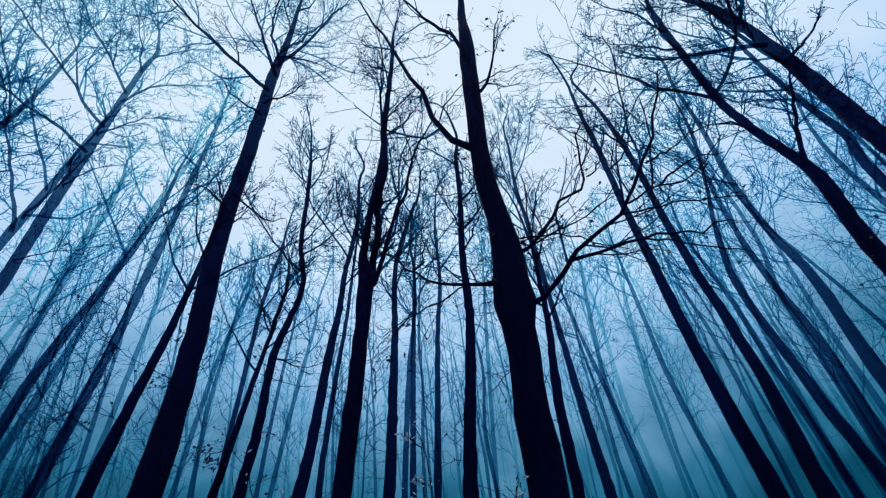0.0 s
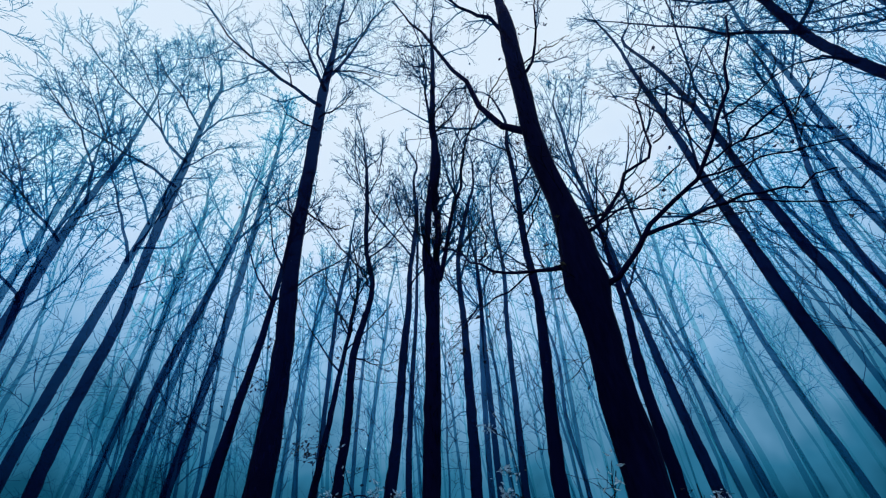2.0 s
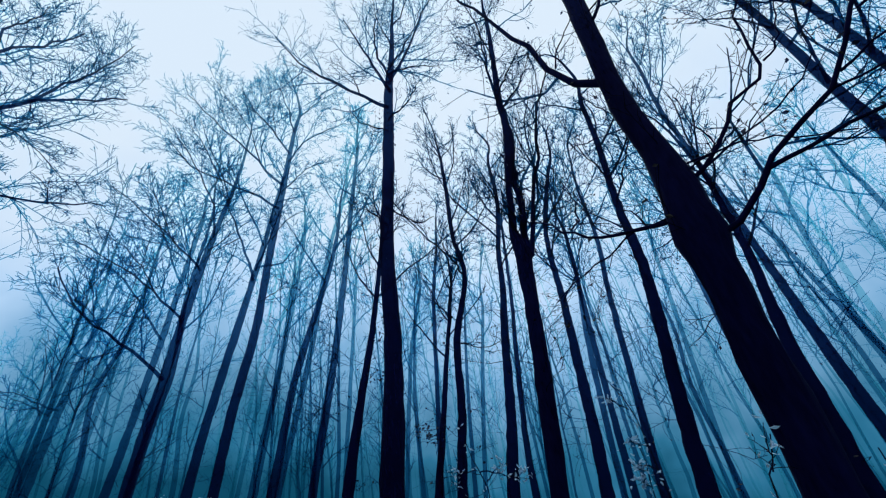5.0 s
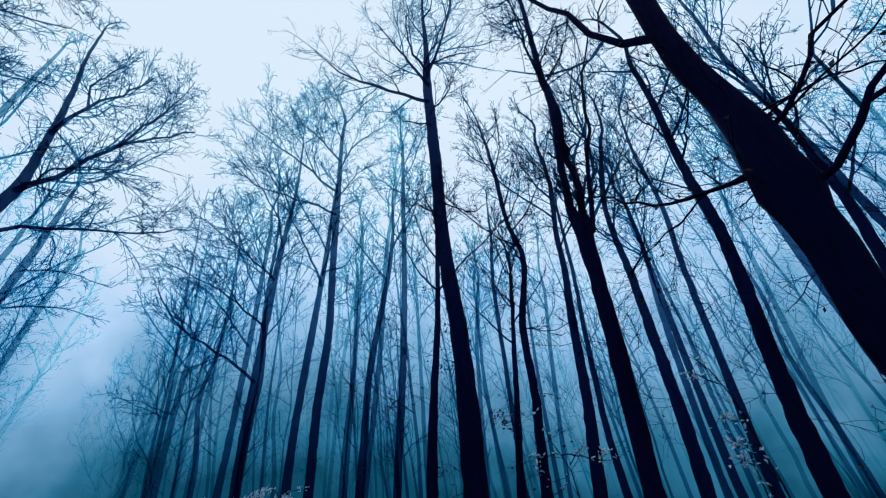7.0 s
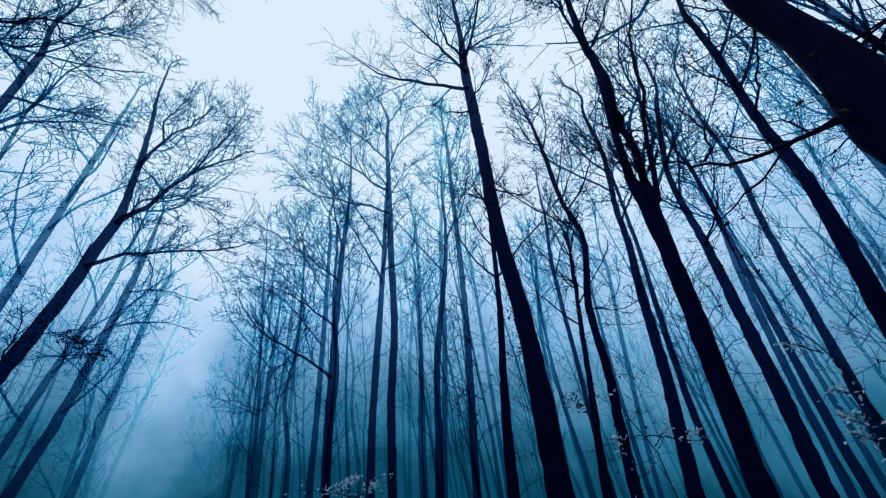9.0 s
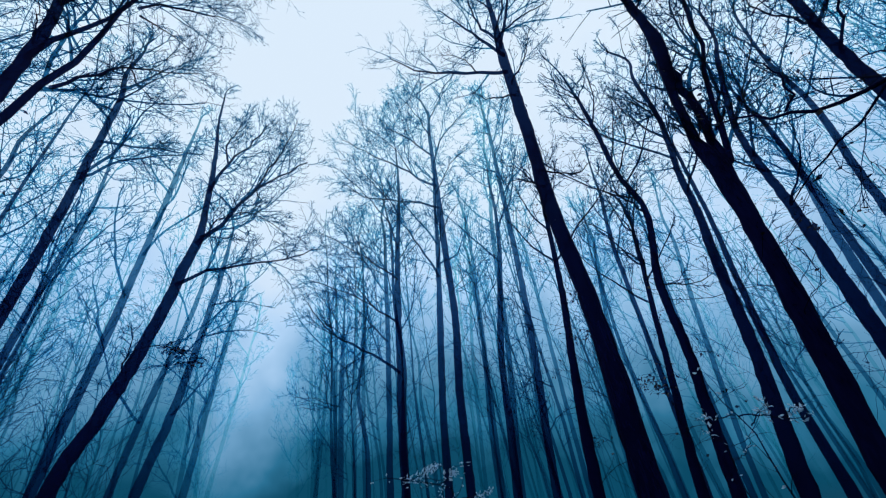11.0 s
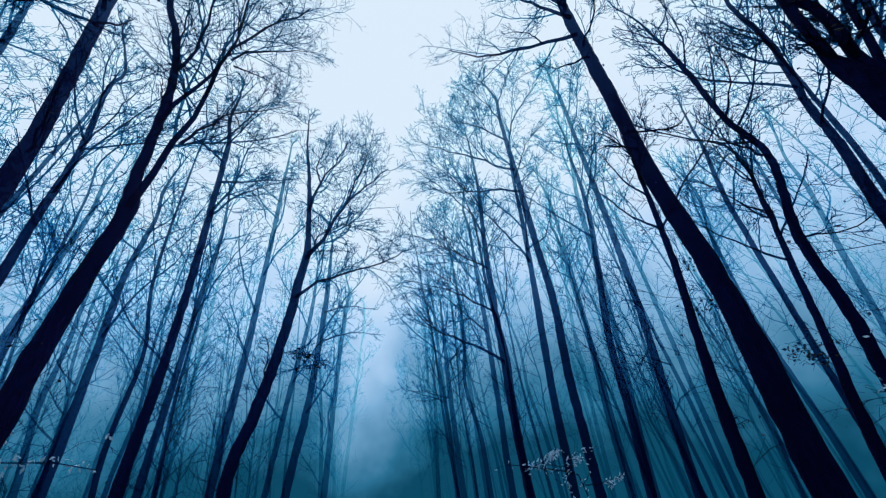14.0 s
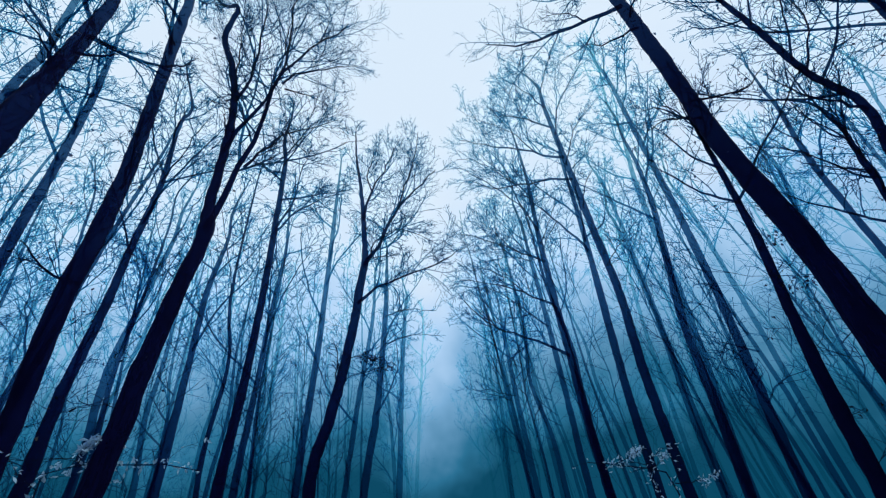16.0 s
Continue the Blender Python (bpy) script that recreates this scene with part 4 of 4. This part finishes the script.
oak(14.79, 19.22, -37.6, ((-0.28, 0.02), (3.13, -0.2), (6.64, -0.43), (10.16, -0.3)), ((-0.3, 0.12), (3.1, 0.105), (6.6, 0.096), (10.2, 0.071)), 16.5,
    rich=1, seed=70, leaves=30, label="slender bare oak fading in mist, standing in leaf litter")
oak(9.63, 22.34, -23.4, ((0.71, 0.02), (5.24, 0.19), (10.04, 0.81), (13.07, 1.25)), ((0.7, 0.12), (5.2, 0.122), (10.0, 0.106), (13.1, 0.08)), 18.4,
    rich=1, seed=71, leaves=20, label="slender bare oak fading in mist, standing in leaf litter")
oak(-24.28, 5.79, 75.0, ((2.69, 0.25), (7.52, 0.75), (11.14, 1.02)), ((2.7, 0.12), (7.5, 0.102), (11.1, 0.074)), 13.7,
    rich=1, seed=72, leaves=45, label="slender bare oak fading in mist, beside the forest track")
oak(-21.04, 14.27, 54.6, ((2.65, 0.37), (9.61, 1.11), (16.45, 2.27)), ((2.7, 0.11), (9.6, 0.111), (16.5, 0.086)), 20.7,
    rich=1, seed=73, leaves=90, label="slender bare oak fading in mist, standing in leaf litter")
oak(-24.62, -7.48, 106.0, ((4.53, 0.2), (9.6, 0.47), (14.46, 0.65)), ((4.5, 0.11), (9.6, 0.11), (14.5, 0.088)), 19.1,
    rich=1, seed=74, leaves=30, label="slender bare oak fading in mist, standing in leaf litter")
oak(-25.76, 6.33, 75.6, ((3.8, 0.17), (8.69, 0.29), (12.24, 0.53)), ((3.8, 0.11), (8.7, 0.092), (12.2, 0.083)), 15.5,
    rich=1, seed=75, leaves=20, label="slender bare oak fading in mist, standing in leaf litter")
oak(9.9, 25.93, -20.9, ((2.08, -0.08), (5.58, -0.23), (10.28, 0.09), (12.56, 0.17)), ((2.1, 0.15), (5.6, 0.147), (10.3, 0.128), (12.6, 0.096)), 17.3,
    limbs=((0.03, ((0.09, 10.28), (-0.61, 13.23))), (0.04, ((0.09, 10.28), (1.16, 12.52), (1.57, 14.43))),),
    rich=1, seed=76, leaves=45, label="tall bare oak fading in mist, standing in leaf litter")
oak(-23.1, 15.6, 55.2, ((4.65, 0.34), (9.67, 0.68), (16.02, 1.17)), ((4.6, 0.11), (9.7, 0.108), (16.0, 0.088)), 21.0,
    rich=1, seed=77, leaves=90, label="slender bare oak fading in mist, standing in leaf litter")
oak(-22.5, -18.7, 127.7, ((8.93, 1.02), (12.24, 1.26), (15.58, 1.78)), ((8.9, 0.1), (12.2, 0.096), (15.6, 0.077)), 19.9,
    rich=1, seed=78, leaves=30, label="slender bare oak fading in mist, standing in leaf litter")
oak(-29.92, 0.73, 86.7, ((4.32, 0.65), (10.08, 1.55), (14.07, 2.12)), ((4.3, 0.13), (10.1, 0.105)), 17.7,
    rich=1, seed=79, leaves=20, label="tall bare oak fading in mist, standing in leaf litter")

# ---- saplings of the understorey ----
sapling(-5.45, -3.93, 125.4, ((0.012, ((0.0, 2.37), (0.06, 2.52), (0.22, 2.63), (0.46, 2.67), (0.73, 2.62), (1.13, 2.62), (1.52, 2.56))), (0.006, ((0.22, 2.63), (0.27, 2.78), (0.32, 2.87))), (0.006, ((0.46, 2.67), (0.49, 2.81), (0.57, 2.9))),),
    leaves=360, size=0.075, seed=201, label="thin sapling with a level twig of pale withered leaves")
sapling(-6.23, 3.52, 56.5, ((0.014, ((0.0, 1.38), (-0.02, 1.58), (-0.1, 1.72), (-0.38, 1.8), (-0.7, 1.9), (-1.05, 2.0))), (0.007, ((-0.24, 1.76), (-0.05, 1.83), (0.06, 1.92))), (0.007, ((0.0, 1.54), (0.28, 1.52), (0.55, 1.56))), (0.006, ((-0.66, 1.89), (-0.39, 1.97), (-0.29, 2.0))),),
    leaves=200, size=0.055, seed=202, label="low sapling with pale withered leaves on its bent twigs")
sapling(0.18, 3.2, -4.9, ((0.008, ((0.0, 1.32), (0.04, 1.4), (0.09, 1.5), (0.12, 1.58))), (0.004, ((0.03, 1.38), (0.06, 1.46), (0.08, 1.55))),),
    leaves=26, size=0.050, seed=203, label="young shoot with long pale leaves beside an oak")
sapling(-0.54, 5.19, 4.9, ((0.012, ((0.0, 1.32), (-0.01, 1.65), (-0.04, 2.01), (-0.11, 2.3), (-0.19, 2.48))), (0.006, ((-0.02, 1.71), (-0.13, 1.76), (-0.24, 1.8))), (0.006, ((-0.07, 2.1), (-0.23, 2.23), (-0.29, 2.25))), (0.006, ((-0.01, 1.49), (-0.14, 1.55), (-0.22, 1.58))),),
    leaves=86, size=0.065, seed=204, label="leaning sapling with a few pale withered leaves")
sapling(-2.64, 5.44, 25.2, ((0.012, ((0.0, 1.58), (-0.11, 1.8), (-0.18, 2.05), (-0.21, 2.21))), (0.008, ((-0.09, 1.78), (0.08, 1.76), (0.33, 1.67), (0.58, 1.61))), (0.007, ((-0.01, 1.66), (0.12, 1.77), (0.24, 1.83))), (0.006, ((-0.11, 1.8), (-0.3, 1.8), (-0.52, 1.85))), (0.006, ((0.33, 1.67), (0.46, 1.76), (0.54, 1.71))),),
    leaves=96, size=0.065, seed=205, label="bent sapling with forked bare twigs and pale leaves")
sapling(1.16, 4.85, -14.4, ((0.012, ((0.0, 1.12), (-0.01, 1.21), (-0.02, 1.29), (-0.01, 1.38))), (0.006, ((-0.01, 1.23), (0.08, 1.26), (0.16, 1.31))), (0.005, ((0.01, 1.17), (0.08, 1.2), (0.17, 1.23))),),
    leaves=50, size=0.050, seed=206, label="low sapling with small pale leaves in the shade")
sapling(-0.71, 5.4, 5.4, ((0.012, ((0.0, 1.25), (0.04, 1.48), (0.05, 1.65), (0.04, 1.78))), (0.006, ((0.04, 1.48), (-0.04, 1.52), (-0.09, 1.58))), (0.006, ((0.01, 1.34), (-0.05, 1.38), (-0.09, 1.41))),),
    leaves=72, size=0.065, seed=207, label="thin sapling carrying a few pale withered leaves")
sapling(-3.63, 6.59, 27.3, ((0.01, ((0.0, 1.1), (0.02, 1.55), (-0.04, 2.05), (-0.09, 2.28))), (0.006, ((0.03, 1.58), (-0.1, 1.69), (-0.18, 1.82))), (0.006, ((0.01, 1.32), (0.21, 1.4), (0.35, 1.53))),),
    leaves=28, size=0.065, seed=208, label="bent bare sapling below the oaks")
sapling(-7.6, 4.09, 60.7, ((0.012, ((0.0, 1.64), (0.06, 1.89), (0.22, 2.05), (0.54, 2.05))), (0.007, ((0.06, 1.88), (-0.29, 1.96), (-0.69, 2.01))), (0.007, ((0.12, 1.98), (0.02, 2.13), (-0.19, 2.09))),),
    leaves=144, size=0.065, seed=209, label="low sapling covered in pale withered leaves")

# ---- ground ----
def sheet(name, xs, ys, height, material, label, category):
    gx, gy = np.meshgrid(xs, ys, indexing="ij")
    verts = np.stack([gx, gy, height(gx, gy)], -1).reshape(-1, 3)
    i, j = np.meshgrid(np.arange(len(xs) - 1), np.arange(len(ys) - 1), indexing="ij")
    o = i * len(ys) + j
    quads = np.stack([o, o + len(ys), o + len(ys) + 1, o + 1], -1).reshape(-1, 4)
    return tagged(new(name, mesh_of(name, verts, quads, material)), label, category, kind="structure")


near_far = np.concatenate([np.linspace(-900, -70, 14), np.linspace(-60, 60, 121), np.linspace(70, 900, 14)])
sheet("ground", near_far, near_far, ground_height, litter,
      "forest floor covered with near-black leaf litter, shade in its colour", "ground")

# ---- slender oaks further back, between the ones above ----
def back_oaks(count, seed):
    rng = np.random.default_rng(seed)
    placed = [tuple(o.location[:2]) for o in scene.objects if o.name.startswith("oak_tree")]
    lane = (-math.sin(radians(TRACK_TURN)), math.cos(radians(TRACK_TURN)))
    k = 0
    while k < count:
        a, d = radians(rng.uniform(-62, 150)), rng.uniform(14, 26)
        pick = rng.random()
        if pick < 0.30:
            a, d = radians(rng.uniform(90, 150)), rng.uniform(13, 25)
        elif pick < 0.42:
            a, d = radians(rng.uniform(-66, -34)), rng.uniform(13, 25)
        if -0.55 < a < 0.6 and rng.random() < 0.6:
            continue
        px, py = -math.sin(a) * d, math.cos(a) * d
        if abs(px * lane[1] - (py - 0.2) * lane[0]) < 3.4 or min(math.hypot(px - u, py - v) for u, v in placed) < 1.3:
            continue
        placed.append((px, py))
        k += 1
        top, r, lean = rng.uniform(14, 21), rng.uniform(0.07, 0.13), rng.normal() * 0.05
        bends = [(h, lean * h + rng.normal() * 0.13 * min(h / 6, 1)) for h in (1.5, 4.0, 6.5, 9.0, top * 0.72)]
        oak(px, py, math.degrees(a), bends, ((1.5, r), (6.5, r * 0.72), (top * 0.72, r * 0.4)), top, rich=0, seed=400 + k, crown=0.45,
            leaves=20, label="slender bare oak half lost in the blue mist")


back_oaks(66, 77)
# the last oaks that can be made out along both edges of the track
for k, (along, aside) in enumerate(((24, -3.1), (27, 3.2), (30, -2.9), (33, 3.0), (36, -3.0), (40, 3.1), (22, 3.6), (44, -2.8))):
    a = radians(TRACK_TURN)
    px, py = -math.sin(a) * along + math.cos(a) * aside, 0.2 + math.cos(a) * along + math.sin(a) * aside
    oak(px, py, TRACK_TURN, ((1.5, 0.02), (4.0, 0.10), (7.0, 0.05), (10.0, -0.1)), ((1.5, 0.13), (7.0, 0.09), (10.0, 0.05)), 14.0 + (k % 3),
        rich=1, seed=700 + k, crown=0.28, leaves=10, label="bare oak at the edge of the track, nearly lost in mist")


# ---- the wood behind ----
def far_wood(count, lo, hi, seed):
    rng = np.random.default_rng(seed)
    pieces = []
    stems, rads = [], []
    lane = np.array([-np.sin(np.radians(TRACK_TURN)), np.cos(np.radians(TRACK_TURN))])
    while len(stems) < count:
        a, d = rng.uniform(-1.25, 2.8), np.sqrt(rng.uniform(lo ** 2, hi ** 2))
        q = np.array([-np.sin(a), np.cos(a)]) * d
        if -0.45 < a < 0.7 and rng.random() < 0.15:
            continue
        if abs(q[0] * lane[1] - (q[1] - 0.2) * lane[0]) < 3.0 or (0.9 < a < 1.7 and rng.random() < 0.55):
            continue
        h = rng.uniform(10, 18)
        lean = rng.normal(size=2) * 0.04
        z = np.linspace(-1.2, h, 12)
        wob = np.cumsum(rng.normal(size=(12, 2)) * 0.07, axis=0)
        stems.append(np.stack([q[0] + lean[0] * z + wob[:, 0], q[1] + lean[1] * z + wob[:, 1], z], 1))
        rads.append(np.linspace(1, 0.22, 12) * rng.uniform(0.05, 0.12))
    stems, rads = np.array(stems), np.array(rads)
    a, ra = sprout(rng, stems, rads, 15, 0.35, (0.07, 0.17), (28, 62), 4, 0.2, 0.10, 0.020)
    b, rb = sprout(rng, a, ra, 5, 0.15, (0.35, 0.70), (28, 62), 3, 0.28, 0.05, 0.016)
    return tubes(stems, rads, 5), joined([tubes(a, ra, 3), tubes(b, rb, 3)])


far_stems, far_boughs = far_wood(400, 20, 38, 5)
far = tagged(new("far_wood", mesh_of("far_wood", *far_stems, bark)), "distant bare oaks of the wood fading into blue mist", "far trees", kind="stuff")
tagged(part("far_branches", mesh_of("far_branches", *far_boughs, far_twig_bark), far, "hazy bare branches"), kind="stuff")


def thicket(count, lo, hi, seed):
    """Thin understorey stems with their twigs, between the far trunks."""
    rng = np.random.default_rng(seed)
    lane = np.array([-np.sin(np.radians(TRACK_TURN)), np.cos(np.radians(TRACK_TURN))])
    stems = []
    while len(stems) < count:
        a, d = rng.uniform(-1.25, 2.8), np.sqrt(rng.uniform(lo ** 2, hi ** 2))
        q = np.array([-np.sin(a), np.cos(a)]) * d
        off = abs(q[0] * lane[1] - (q[1] - 0.2) * lane[0])
        if off < 3.0 or (rng.random() < 0.75 and (off > 22 or q[0] > 0)):
            continue
        h = rng.uniform(2.5, 6.5)
        z = np.linspace(-1.1, h, 8)
        lean = rng.normal(size=2) * 0.14
        wob = np.cumsum(rng.normal(size=(8, 2)) * 0.06, axis=0)
        stems.append(np.stack([q[0] + lean[0] * z + wob[:, 0], q[1] + lean[1] * z + wob[:, 1], z], 1))
    stems = np.array(stems)
    rads = np.linspace(1, 0.3, 8) * rng.uniform(0.015, 0.035, size=(count, 1))
    a, ra = sprout(rng, stems, rads, 9, 0.2, (0.18, 0.4), (35, 75), 5, 0.2, 0.03, 0.008)
    b, rb = sprout(rng, a, ra, 4, 0.2, (0.3, 0.6), (30, 65), 4, 0.24, 0.02, 0.006)
    return joined([tubes(stems, rads, 4), tubes(a, ra, 3), tubes(b, rb, 3)])


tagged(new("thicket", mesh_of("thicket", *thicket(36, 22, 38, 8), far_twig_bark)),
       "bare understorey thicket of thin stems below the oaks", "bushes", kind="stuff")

# ---- the forest track that leads away between the trees ----
def track_height(gx, gy):
    wheel = 0.05 * (np.exp(-((gx - 0.8) / 0.28) ** 2) + np.exp(-((gx + 0.8) / 0.28) ** 2))
    return 0.13 - wheel + 0.012 * np.sin(gy * 2.3) * np.sin(gx * 5.1) - 0.30 * np.clip(np.abs(gx) - 1.35 - 0.25 * np.sin(gy * 0.7) * np.sin(gy * 0.23 + 1) - 0.12 * np.sin(gy * 3.1), 0, 1) ** 1.5


track = sheet("road", np.linspace(-2.1, 2.1, 43), np.concatenate([np.linspace(-40, 70, 221), np.linspace(75, 400, 27)]), track_height, track_soil,
              "wet earth forest track with shallow wheel ruts", "track")
track.matrix_world = pose(0, 0.2, 0, 0, 0, TRACK_TURN)
